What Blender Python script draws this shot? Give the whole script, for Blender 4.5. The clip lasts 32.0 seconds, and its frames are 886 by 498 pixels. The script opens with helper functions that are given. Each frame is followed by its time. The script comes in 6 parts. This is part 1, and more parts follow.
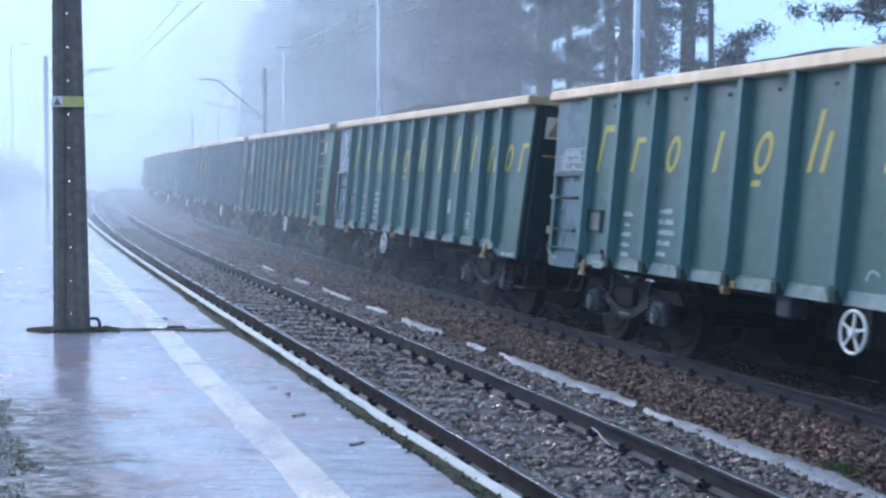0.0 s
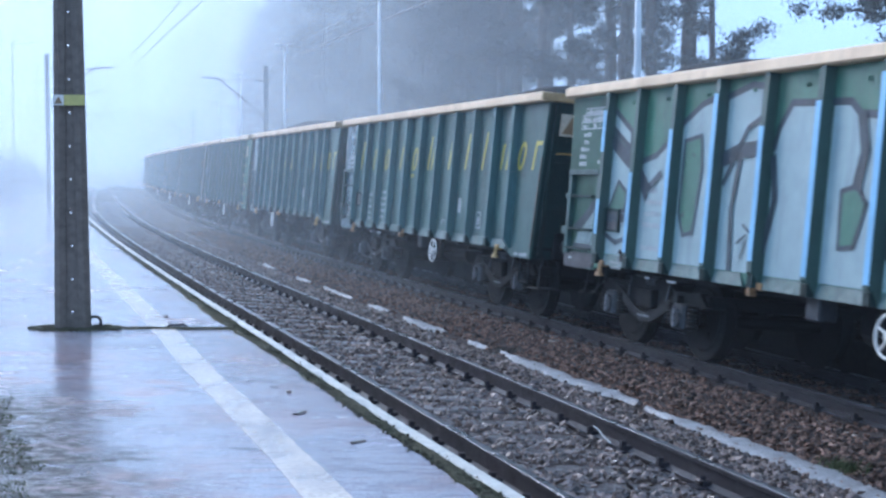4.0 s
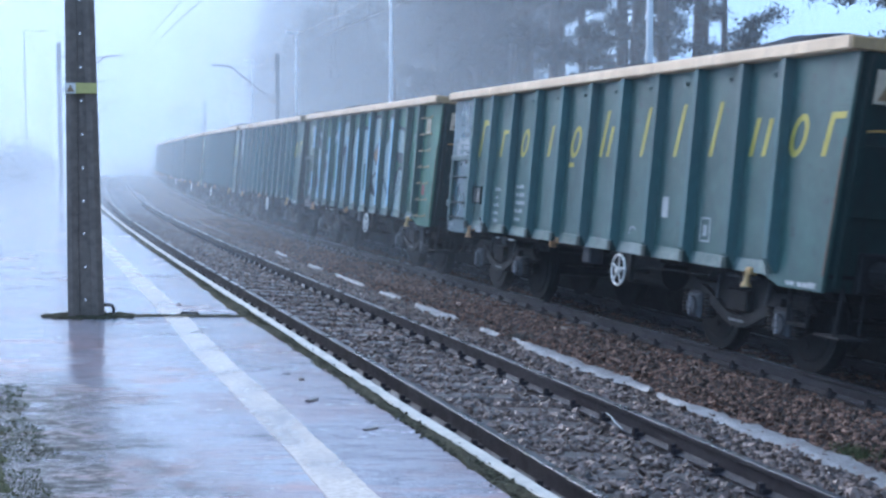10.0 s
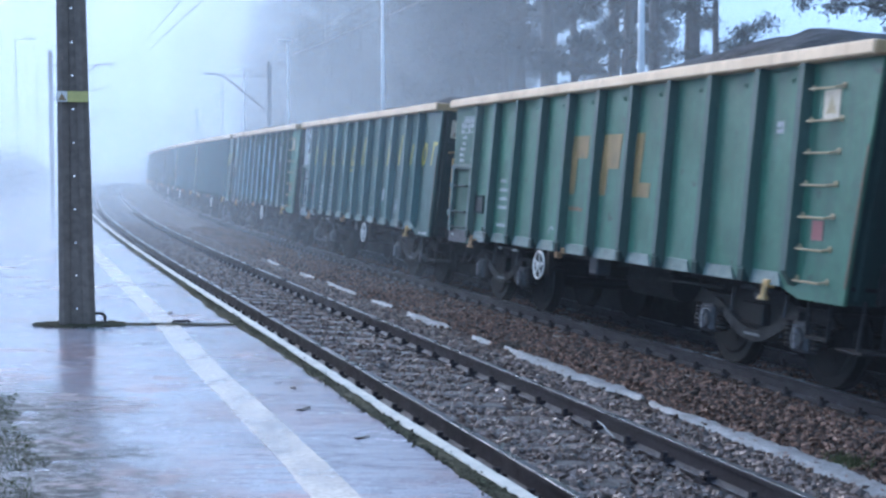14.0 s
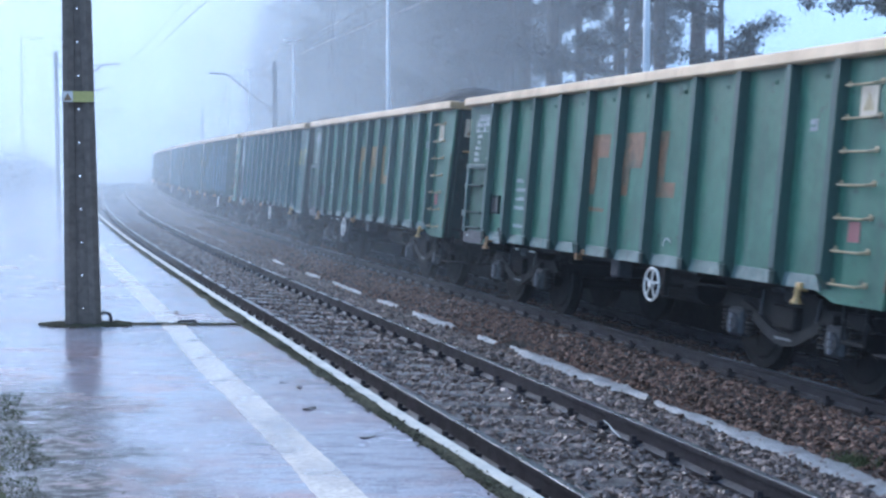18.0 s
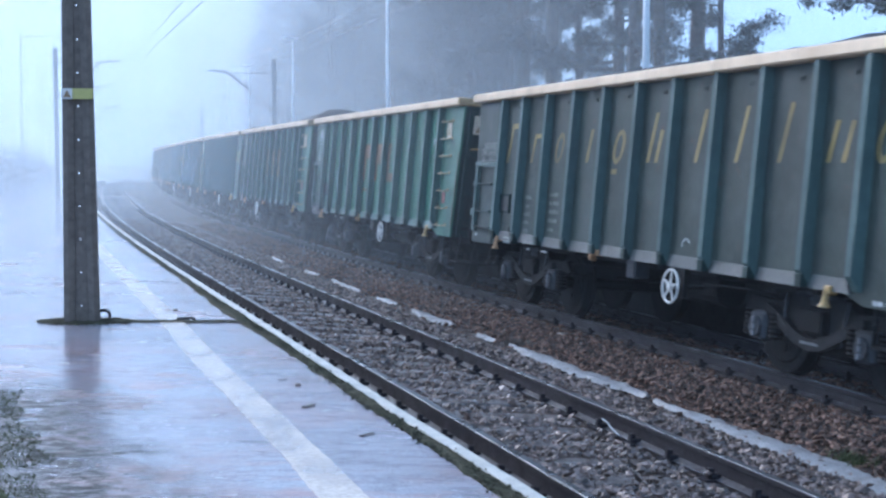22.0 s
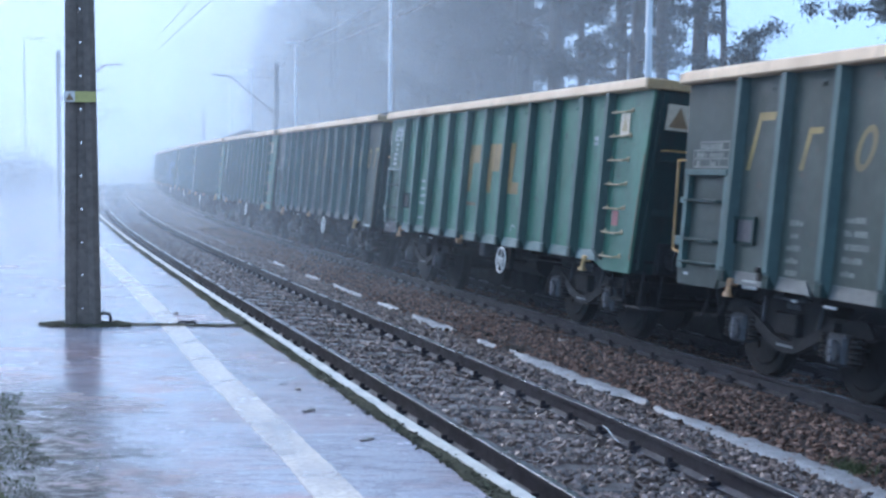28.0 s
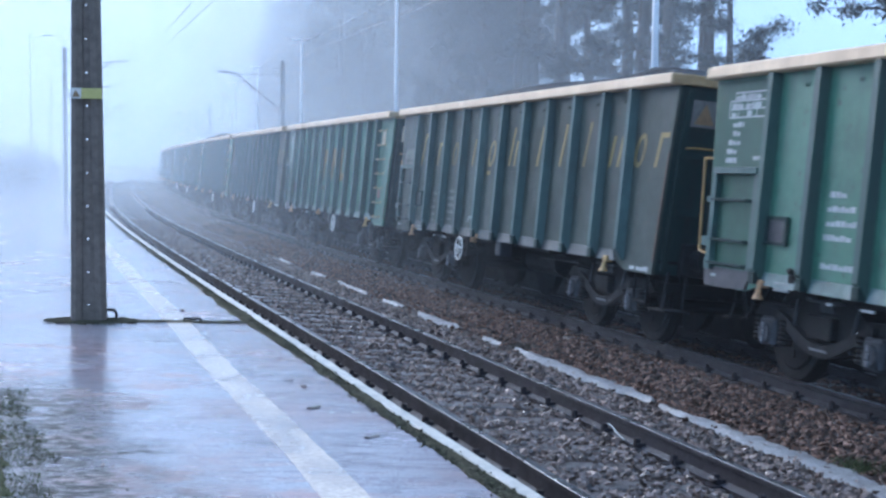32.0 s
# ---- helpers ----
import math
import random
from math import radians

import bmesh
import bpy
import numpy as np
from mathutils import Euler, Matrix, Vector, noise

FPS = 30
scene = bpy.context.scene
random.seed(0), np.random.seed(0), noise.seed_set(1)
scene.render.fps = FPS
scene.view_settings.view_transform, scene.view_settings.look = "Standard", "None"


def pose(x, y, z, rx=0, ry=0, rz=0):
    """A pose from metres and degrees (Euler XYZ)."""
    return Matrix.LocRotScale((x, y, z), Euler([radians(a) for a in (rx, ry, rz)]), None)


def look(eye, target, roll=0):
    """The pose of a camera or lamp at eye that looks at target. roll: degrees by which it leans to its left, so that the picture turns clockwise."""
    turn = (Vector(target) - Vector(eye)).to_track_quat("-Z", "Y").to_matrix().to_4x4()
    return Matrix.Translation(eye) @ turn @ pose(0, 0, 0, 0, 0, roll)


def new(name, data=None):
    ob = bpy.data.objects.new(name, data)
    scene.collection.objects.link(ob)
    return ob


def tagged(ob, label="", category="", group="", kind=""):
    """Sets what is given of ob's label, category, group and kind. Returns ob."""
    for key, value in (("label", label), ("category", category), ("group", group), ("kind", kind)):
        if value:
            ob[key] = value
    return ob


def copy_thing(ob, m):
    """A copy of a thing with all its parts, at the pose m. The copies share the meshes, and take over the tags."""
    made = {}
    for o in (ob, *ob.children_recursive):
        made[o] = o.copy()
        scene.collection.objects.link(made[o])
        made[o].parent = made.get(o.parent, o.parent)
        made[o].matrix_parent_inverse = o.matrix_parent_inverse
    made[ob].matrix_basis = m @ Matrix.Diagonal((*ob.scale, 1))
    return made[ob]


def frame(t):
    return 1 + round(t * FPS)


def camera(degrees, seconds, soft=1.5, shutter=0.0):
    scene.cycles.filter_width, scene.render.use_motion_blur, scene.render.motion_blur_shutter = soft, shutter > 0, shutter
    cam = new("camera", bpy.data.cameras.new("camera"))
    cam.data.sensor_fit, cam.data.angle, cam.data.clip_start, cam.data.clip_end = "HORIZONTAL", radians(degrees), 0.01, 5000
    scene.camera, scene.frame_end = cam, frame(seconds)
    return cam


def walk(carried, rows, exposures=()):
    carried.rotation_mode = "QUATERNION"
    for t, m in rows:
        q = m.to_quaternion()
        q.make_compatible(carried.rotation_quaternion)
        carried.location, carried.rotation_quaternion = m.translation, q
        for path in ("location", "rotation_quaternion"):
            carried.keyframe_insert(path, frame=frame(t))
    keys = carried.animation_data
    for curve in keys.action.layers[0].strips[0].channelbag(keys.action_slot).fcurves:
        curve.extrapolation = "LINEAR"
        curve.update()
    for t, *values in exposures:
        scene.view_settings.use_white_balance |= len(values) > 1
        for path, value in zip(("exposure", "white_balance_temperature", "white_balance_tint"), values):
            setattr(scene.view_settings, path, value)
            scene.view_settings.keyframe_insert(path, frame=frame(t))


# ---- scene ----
cam = camera(35.9, 32.0, soft=2.5, shutter=0.5)
EYE = (0.0, 0.0, 1.924)


def aim(yaw, pitch, roll):
    a, b = radians(yaw), radians(pitch)
    way = Vector((-math.sin(a) * math.cos(b), math.cos(a) * math.cos(b), math.sin(b)))
    return look(EYE, Vector(EYE) + way * 10, roll)


# seconds, turn to the left, tilt up, lean, in degrees: the camera is held by hand on one spot
HELD = (
    (0, -0.300, -3.248, 0.11), (0.5, -0.360, -3.319, -0.04), (1, -0.353, -3.328, -0.11), (1.5, -0.394, -3.341, -0.16), (2, -0.404, -3.353, -0.06), 
    (2.5, -0.405, -3.338, 0.02), (3, -0.323, -3.335, 0.04), (3.5, -0.289, -3.303, 0.08), (5.5, -0.038, -3.457, 0.07), (6, 0.029, -3.474, 0.20), 
    (6.5, 0.086, -3.521, 0.19), (7, 0.129, -3.619, 0.21), (7.5, 0.199, -3.700, 0.24), (8, 0.260, -3.748, 0.27), (8.5, 0.267, -3.789, 0.21), 
    (9, 0.262, -3.832, 0.10), (9.5, 0.264, -3.876, -0.06), (10, 0.245, -3.865, -0.10), (10.5, 0.196, -3.817, -0.01), (11, 0.135, -3.759, 0.10), 
    (11.5, 0.077, -3.759, 0.08), (12, 0.021, -3.781, -0.01), (12.5, -0.007, -3.708, -0.01), (13, 0.000, -3.599, 0.00), (13.5, -0.036, -3.531, 0.03), 
    (14, -0.093, -3.511, -0.09), (14.5, -0.054, -3.526, -0.18), (16.5, 0.087, -3.359, 0.12), (17, 0.097, -3.412, -0.12), (17.5, 0.132, -3.462, -0.16), 
    (18, 0.135, -3.531, -0.16), (18.5, 0.120, -3.571, -0.15), (19, 0.105, -3.571, -0.16), (19.5, 0.130, -3.557, -0.11), (20, 0.148, -3.526, 0.02), 
    (20.5, 0.144, -3.545, 0.09), (21, 0.054, -3.599, -0.01), (21.5, 0.068, -3.639, -0.03), (22, 0.099, -3.621, -0.04), (22.5, 0.116, -3.546, 0.05), 
    (23, 0.110, -3.404, 0.06), (23.5, 0.073, -3.335, -0.07), (24, 0.072, -3.267, -0.13), (24.5, 0.102, -3.238, -0.15), (25, 0.096, -3.250, -0.14), 
    (25.5, 0.105, -3.298, -0.03), (27.5, 0.192, -3.374, 0.44), (28, 0.156, -3.394, 0.36), (28.5, 0.173, -3.485, 0.17), (29, 0.182, -3.542, 0.07), 
    (29.5, 0.196, -3.574, 0.13), (30, 0.201, -3.571, 0.32), (30.5, 0.184, -3.582, 0.23), (31, 0.243, -3.598, 0.21), (31.5, 0.324, -3.563, 0.28), 
    (32, 0.389, -3.505, 0.48),
)
walk(cam, [(t, aim(a, b, c)) for t, a, b, c in HELD], [(0, 0.2, 5500, 10), (4, 0.2, 5500, 10), (12, 0.16, 5510, 10), (32, 0.16, 5520, 10)])

# the fog lies in many thin layers
scene.cycles.transparent_max_bounces = 32

# ---- sky and light ----
world = bpy.data.worlds.new("foggy_sky")
scene.world = world
world.use_nodes = True
wn = world.node_tree
sky = wn.nodes.new("ShaderNodeTexSky")
sky.sky_type, sky.sun_disc = "NISHITA", False
sky.sun_elevation, sky.sun_rotation = radians(32), radians(-42)
sky.air_density, sky.dust_density, sky.ozone_density = 1.0, 8.0, 1.0
blend = wn.nodes.new("ShaderNodeMix")
blend.data_type = "RGBA"
blend.inputs["Factor"].default_value = 0.75
blend.inputs["B"].default_value = (5.25, 8.0, 12.1, 1)   # the even white-blue of thick fog
wn.links.new(sky.outputs[0], blend.inputs["A"])
wn.links.new(blend.outputs["Result"], wn.nodes["Background"].inputs["Color"])
wn.nodes["Background"].inputs["Strength"].default_value = 0.165
sun_data = bpy.data.lights.new("sun", "SUN")
sun_data.energy, sun_data.angle, sun_data.color = 2.4, radians(35), (1.0, 0.91, 0.85)
sun = new("sun", sun_data)
sun.matrix_world = look((-27, 30, 25), (0, 0, 0))


# ---- materials ----
def material(name, base, rough=0.6, metal=0.0, grain=40.0, spread=0.25, stain=2.0, stain_mix=0.3, stain_colour=None,
             bump=0.15, bump_scale=120.0, random_tone=0.0, specular=0.5, island=False, rough_spread=0.1, streaks=None, chips=None):
    m = bpy.data.materials.new(name)
    m.use_nodes = True
    nt = m.node_tree
    n, link = nt.nodes, nt.links.new
    b = n["Principled BSDF"]
    co = n.new("ShaderNodeTexCoord").outputs["Object"]

    def fuzz(scale, detail=4.0, rough_=0.6):
        x = n.new("ShaderNodeTexNoise")
        x.inputs["Scale"].default_value, x.inputs["Detail"].default_value, x.inputs["Roughness"].default_value = scale, detail, rough_
        link(co, x.inputs["Vector"])
        return x.outputs["Fac"]

    def ramp(v, lo, hi, a, c):
        r = n.new("ShaderNodeMapRange")
        r.inputs[1].default_value, r.inputs[2].default_value, r.inputs[3].default_value, r.inputs[4].default_value = lo, hi, a, c
        link(v, r.inputs[0])
        return r.outputs[0]

    def mix(fac, a, c, kind="MIX"):
        x = n.new("ShaderNodeMix")
        x.data_type, x.blend_type = "RGBA", kind
        for socket, v in (("Factor", fac), ("A", a), ("B", c)):
            if isinstance(v, (int, float)):
                x.inputs[socket].default_value = v
            elif isinstance(v, tuple):
                x.inputs[socket].default_value = (*v, 1)
            else:
                link(v, x.inputs[socket])
        return x.outputs["Result"]

    fine, broad = fuzz(grain), fuzz(stain, 5.0)
    dark = tuple(c * (1 - spread) for c in base)
    light = tuple(min(1, c * (1 + spread)) for c in base)
    colour = mix(ramp(fine, 0.3, 0.7, 0, 1), dark, light)
    colour = mix(ramp(broad, 0.45, 0.7, 0, stain_mix), colour, stain_colour or tuple(c * 0.5 for c in base))
    if streaks:
        # run-down dirt: long upright streaks, other ones on each wagon
        mp = n.new("ShaderNodeMapping")
        mp.inputs["Scale"].default_value = (5.0, 5.0, 0.35)
        link(co, mp.inputs["Vector"])
        shift = n.new("ShaderNodeVectorMath")
        shift.operation = "ADD"
        link(mp.outputs[0], shift.inputs[0])
        far = n.new("ShaderNodeVectorMath")
        far.operation = "SCALE"
        far.inputs[0].default_value = (40, 0, 17)
        link(n.new("ShaderNodeObjectInfo").outputs["Random"], far.inputs["Scale"])
        link(far.outputs[0], shift.inputs[1])
        run = n.new("ShaderNodeTexNoise")
        run.inputs["Scale"].default_value, run.inputs["Detail"].default_value, run.inputs["Roughness"].default_value = 1.0, 6.0, 0.65
        link(shift.outputs[0], run.inputs["Vector"])
        colour = mix(ramp(run.outputs["Fac"], 0.48, 0.72, 0, 0.75), colour, streaks)
    if chips:
        # chipped and rubbed spots, and broad smears of grime, other ones on each wagon
        def spot(scale, detail, stretch):
            mp = n.new("ShaderNodeMapping")
            mp.inputs["Scale"].default_value = stretch
            link(shift.outputs[0], mp.inputs["Vector"])
            x = n.new("ShaderNodeTexNoise")
            x.inputs["Scale"].default_value, x.inputs["Detail"].default_value, x.inputs["Roughness"].default_value = scale, detail, 0.7
            link(mp.outputs[0], x.inputs["Vector"])
            return x.outputs["Fac"]
        colour = mix(ramp(spot(1.7, 7.0, (0.2, 0.2, 2.8)), 0.47, 0.64, 0, 0.6), colour, tuple(c * 0.55 for c in base))
        colour = mix(ramp(spot(7.0, 6.0, (0.2, 0.2, 2.8)), 0.61, 0.67, 0, 0.8), colour, chips)
    if random_tone:
        if island:
            rnd = n.new("ShaderNodeNewGeometry").outputs["Random Per Island"]
        else:
            rnd = n.new("ShaderNodeObjectInfo").outputs["Random"]
        shade = n.new("ShaderNodeCombineColor")
        tone = ramp(rnd, 0, 1, 1 - random_tone, 1 + random_tone)
        for k in range(3):
            link(tone, shade.inputs[k])
        colour = mix(1.0, colour, shade.outputs[0], "MULTIPLY")
    link(colour, b.inputs["Base Color"])
    link(ramp(broad, 0.3, 0.7, max(0.02, rough - rough_spread), min(1, rough + rough_spread)), b.inputs["Roughness"])
    b.inputs["Metallic"].default_value = metal
    b.inputs["Specular IOR Level"].default_value = specular
    if bump:
        bp = n.new("ShaderNodeBump")
        bp.inputs["Strength"].default_value, bp.inputs["Distance"].default_value = bump, 0.02
        link(fuzz(bump_scale, 3.0), bp.inputs["Height"])
        link(bp.outputs[0], b.inputs["Normal"])
    return m


def platform_material():
    """Wet, worn asphalt: standing water in wide shallow patches, rough gravelly islands, brick-red worn spots."""
    m = material("wet_asphalt", (0.29, 0.268, 0.29), 0.25, grain=60, spread=0.3, stain=1.1, stain_mix=0.9, stain_colour=(0.3, 0.2, 0.19), bump=0)
    nt = m.node_tree
    n, link = nt.nodes, nt.links.new
    b = n["Principled BSDF"]
    co = n.new("ShaderNodeTexCoord").outputs["Object"]

    def fuzz(scale, detail, rough, stretch=(1, 1, 1)):
        mp = n.new("ShaderNodeMapping")
        mp.inputs["Scale"].default_value = stretch
        link(co, mp.inputs["Vector"])
        x = n.new("ShaderNodeTexNoise")
        x.inputs["Scale"].default_value, x.inputs["Detail"].default_value, x.inputs["Roughness"].default_value = scale, detail, rough
        link(mp.outputs[0], x.inputs["Vector"])
        return x.outputs["Fac"]

    def ramp(v, lo, hi, a, c):
        r = n.new("ShaderNodeMapRange")
        r.inputs[1].default_value, r.inputs[2].default_value, r.inputs[3].default_value, r.inputs[4].default_value = lo, hi, a, c
        link(v, r.inputs[0])
        return r.outputs[0]

    def calc(kind, a, c):
        x = n.new("ShaderNodeMath")
        x.operation = kind
        for k, v in enumerate((a, c)):
            if isinstance(v, (int, float)):
                x.inputs[k].default_value = v
            else:
                link(v, x.inputs[k])
        return x.outputs[0]

    axes = n.new("ShaderNodeSeparateXYZ")
    link(co, axes.inputs[0])
    pool = fuzz(1.5, 7.0, 0.62, (0.6, 0.8, 1))
    fine = fuzz(12.0, 6.0, 0.7, (0.55, 1.0, 1))
    # the gravelly stretch beside the grass
    slope = calc("ADD", axes.outputs["X"], calc("MULTIPLY", axes.outputs["Y"], 0.42))
    edge = calc("ADD", slope, calc("MULTIPLY", calc("SUBTRACT", pool, 0.5), 2.2))
    bare = calc("MULTIPLY", ramp(edge, 1.15, 1.85, 1, 0), ramp(axes.outputs["Y"], 9.3, 10.6, 1, 0))
    wear_flecks = calc("MULTIPLY", bare, ramp(fine, 0.4, 0.56, 0.4, 1))
    # dark flecks coloured in for undulations that would break the sky's reflection
    fleck = ramp(fuzz(6.0, 6.0, 0.64, (0.4, 1.0, 1)), 0.585, 0.66, 0, 1)
    wear_flecks = calc("MAXIMUM", wear_flecks, calc("MULTIPLY", fleck, 0.55))
    # thin dark shorelines round the shallow puddles
    level = fuzz(1.6, 7.0, 0.66, (0.42, 1.5, 1))
    gap = n.new("ShaderNodeMath")
    gap.operation = "ABSOLUTE"
    link(calc("SUBTRACT", level, 0.5), gap.inputs[0])
    shore = calc("MULTIPLY", ramp(gap.outputs[0], 0.0, 0.022, 1, 0), ramp(fuzz(0.9, 3.0, 0.5), 0.42, 0.58, 0, 1))
    wear_flecks = calc("MAXIMUM", wear_flecks, calc("MULTIPLY", shore, 0.42))
    # worn reddish islands that stand just clear of the water
    isle = ramp(fuzz(1.7, 9.0, 0.68, (0.6, 1.1, 1)), 0.545, 0.62, 0, 1)
    old = b.inputs["Base Color"].links[0].from_socket
    red = n.new("ShaderNodeMix")
    red.data_type = "RGBA"
    link(calc("MULTIPLY", isle, 0.8), red.inputs["Factor"])
    link(old, red.inputs["A"])
    red.inputs["B"].default_value = (0.34, 0.215, 0.195, 1)
    old = red.outputs["Result"]
    dark = n.new("ShaderNodeMix")
    dark.data_type = "RGBA"
    link(wear_flecks, dark.inputs["Factor"])
    link(old, dark.inputs["A"])
    dark.inputs["B"].default_value = (0.034, 0.032, 0.028, 1)
    link(dark.outputs["Result"], b.inputs["Base Color"])
    wet = ramp(pool, 0.48, 0.68, 0.035, 0.24)
    link(calc("ADD", calc("ADD", calc("ADD", wet, calc("MULTIPLY", isle, 0.14)), calc("MULTIPLY", wear_flecks, 0.4)), ramp(fine, 0.55, 0.75, 0.0, 0.12)), b.inputs["Roughness"])
    link(ramp(wear_flecks, 0, 1, 0.62, 0.15), b.inputs["Specular IOR Level"])
    bp = n.new("ShaderNodeBump")
    bp.inputs["Distance"].default_value = 0.02
    link(calc("ADD", ramp(pool, 0.4, 0.62, 0.2, 0.5), calc("MULTIPLY", wear_flecks, 0.6)), bp.inputs["Strength"])
    ripple = fuzz(5.0, 4.0, 0.6, (0.25, 1.0, 1))
    link(calc("ADD", calc("MULTIPLY", fine, 0.45), calc("MULTIPLY", ripple, 1.2)), bp.inputs["Height"])
    link(bp.outputs[0], b.inputs["Normal"])
    return m


def fog_material(name, density, even=False, forest=1.0, track=1.0, near=1.0):
    """A thin layer of fog: thick near the ground and towards the forest, thinner high over the platform."""
    m = bpy.data.materials.new(name)
    m.use_nodes = True
    n, link = m.node_tree.nodes, m.node_tree.links.new
    out = n["Material Output"]
    n.remove(n["Principled BSDF"])
    clear, scatter, back, both, veil = (n.new("ShaderNode" + k) for k in ("BsdfTransparent", "BsdfDiffuse", "BsdfTranslucent", "MixShader", "MixShader"))
    for x in (scatter, back):
        x.inputs["Color"].default_value = (0.94, 0.98, 1.0, 1)
    both.inputs[0].default_value = 0.5
    link(scatter.outputs[0], both.inputs[1]), link(back.outputs[0], both.inputs[2])
    co = n.new("ShaderNodeTexCoord").outputs["Object"]
    drift = n.new("ShaderNodeTexNoise")
    drift.inputs["Scale"].default_value, drift.inputs["Detail"].default_value = 0.05, 2.0
    link(co, drift.inputs["Vector"])
    axes = n.new("ShaderNodeSeparateXYZ")
    link(co, axes.inputs[0])

    def ramp(v, lo, hi, a, c):
        r = n.new("ShaderNodeMapRange")
        r.interpolation_type = "SMOOTHSTEP"
        r.inputs[1].default_value, r.inputs[2].default_value, r.inputs[3].default_value, r.inputs[4].default_value = lo, hi, a, c
        link(v, r.inputs[0])
        return r.outputs[0]

    def calc(kind, a, c):
        x = n.new("ShaderNodeMath")
        x.operation = kind
        link(a, x.inputs[0]), link(c, x.inputs[1])
        return x.outputs[0]
    amount = ramp(drift.outputs["Fac"], 0.3, 0.7, 0.8 * density, 1.2 * density)
    if near < 1:
        amount = calc("MULTIPLY", amount, ramp(axes.outputs["Y"], 8.0, 28.0, near, 1.0))
    if not even:
        amount = calc("MULTIPLY", amount, calc("MAXIMUM", ramp(axes.outputs["Z"], 2.5, 9.0, 1.0, 0.3), ramp(axes.outputs["X"], 3.0, 12.0, 0.3, 1.0)))
        amount = calc("MULTIPLY", amount, ramp(axes.outputs["X"], 4.5, 9.0, 1.0, forest))
        amount = calc("MULTIPLY", amount, calc("MAXIMUM", ramp(axes.outputs["X"], -3.2, -1.0, 1.0, track), ramp(axes.outputs["X"], 2.5, 6.5, track, 1.0)))
        amount = calc("MULTIPLY", amount, ramp(axes.outputs["X"], 17.0, 28.0, 1.0, 0.0))
    link(amount, veil.inputs[0])
    link(clear.outputs[0], veil.inputs[1]), link(both.outputs[0], veil.inputs[2])
    link(veil.outputs[0], out.inputs["Surface"])
    return m


TEAL = material("teal_wagon_paint", (0.042, 0.097, 0.079), 0.42, specular=0.55, grain=8, spread=0.12, stain=1.2, stain_mix=0.35, stain_colour=(0.033, 0.07, 0.07), bump=0.05, streaks=(0.045, 0.075, 0.068), random_tone=0.06, chips=(0.03, 0.03, 0.027))
GREEN = material("green_wagon_paint", (0.05, 0.146, 0.087), 0.42, specular=0.46, grain=8, spread=0.12, stain=1.2, stain_mix=0.35, stain_colour=(0.03, 0.075, 0.06), bump=0.05, streaks=(0.045, 0.085, 0.064), random_tone=0.07, chips=(0.035, 0.034, 0.028))
GREY = material("weathered_grey_green_paint", (0.046, 0.057, 0.044), 0.5, specular=0.28, grain=8, spread=0.14, stain=1.2, stain_mix=0.45, stain_colour=(0.034, 0.038, 0.031), bump=0.05, streaks=(0.05, 0.05, 0.042), random_tone=0.06, chips=(0.075, 0.05, 0.035))
RIB_TEAL = material("light_teal_rib_paint", (0.043, 0.107, 0.1), 0.4, grain=8, spread=0.12, stain=1.2, stain_mix=0.4, stain_colour=(0.05, 0.08, 0.08), bump=0.05, streaks=(0.06, 0.08, 0.075), random_tone=0.1)
RIB_GREEN = material("grimy_green_rib_paint", (0.032, 0.068, 0.052), 0.4, grain=8, spread=0.12, stain=1.2, stain_mix=0.4, stain_colour=(0.035, 0.08, 0.065), bump=0.05, streaks=(0.05, 0.06, 0.052), random_tone=0.12)
RIB_GREY = material("grimy_grey_green_rib_paint", (0.066, 0.106, 0.095), 0.5, specular=0.35, grain=8, spread=0.12, stain=1.2, stain_mix=0.4, bump=0.05, streaks=(0.05, 0.06, 0.055), random_tone=0.12)
CORNER = material("bluish_corner_panel_paint", (0.05, 0.09, 0.1), 0.3, grain=8, spread=0.15, stain=1.2, stain_mix=0.4, stain_colour=(0.04, 0.075, 0.08), bump=0.03, streaks=(0.04, 0.06, 0.06))
GREY_CORNER = material("grimy_corner_panel_paint", (0.032, 0.043, 0.034), 0.5, specular=0.25, grain=8, spread=0.15, stain=1.2, stain_mix=0.4, bump=0.03)
GREEN_CORNER = material("deep_green_corner_paint", (0.026, 0.076, 0.045), 0.5, specular=0.25, grain=8, spread=0.15, stain=1.2, stain_mix=0.5, stain_colour=(0.022, 0.045, 0.036), bump=0.03, streaks=(0.03, 0.055, 0.042))
RUNG = material("pale_worn_rung_paint", (0.36, 0.27, 0.15), 0.5, grain=20, spread=0.2, stain=8, stain_mix=0.4, bump=0.05)
SCUFF = material("scuffed_plate_paint", (0.042, 0.088, 0.076), 0.5, grain=10, spread=0.3, stain=2.6, stain_mix=0.9, stain_colour=(0.17, 0.2, 0.19), bump=0.05)
GREY_SCUFF = material("grimy_plate_paint", (0.05, 0.055, 0.05), 0.5, grain=10, spread=0.3, stain=2.6, stain_mix=0.8, stain_colour=(0.08, 0.084, 0.08), bump=0.05)
DIM_PLATE = material("dim_grey_plate", (0.15, 0.14, 0.125), 0.5, grain=18, spread=0.2, stain=6, stain_mix=0.4, bump=0.03)
SILL_PLATE = material("scuffed_sill_plate", (0.2, 0.21, 0.2), 0.5, grain=25, spread=0.3, stain=9, stain_mix=0.7, stain_colour=(0.06, 0.07, 0.065), bump=0)
AMBER_PALE = material("pale_amber_mark", (0.4, 0.3, 0.16), 0.5, bump=0)
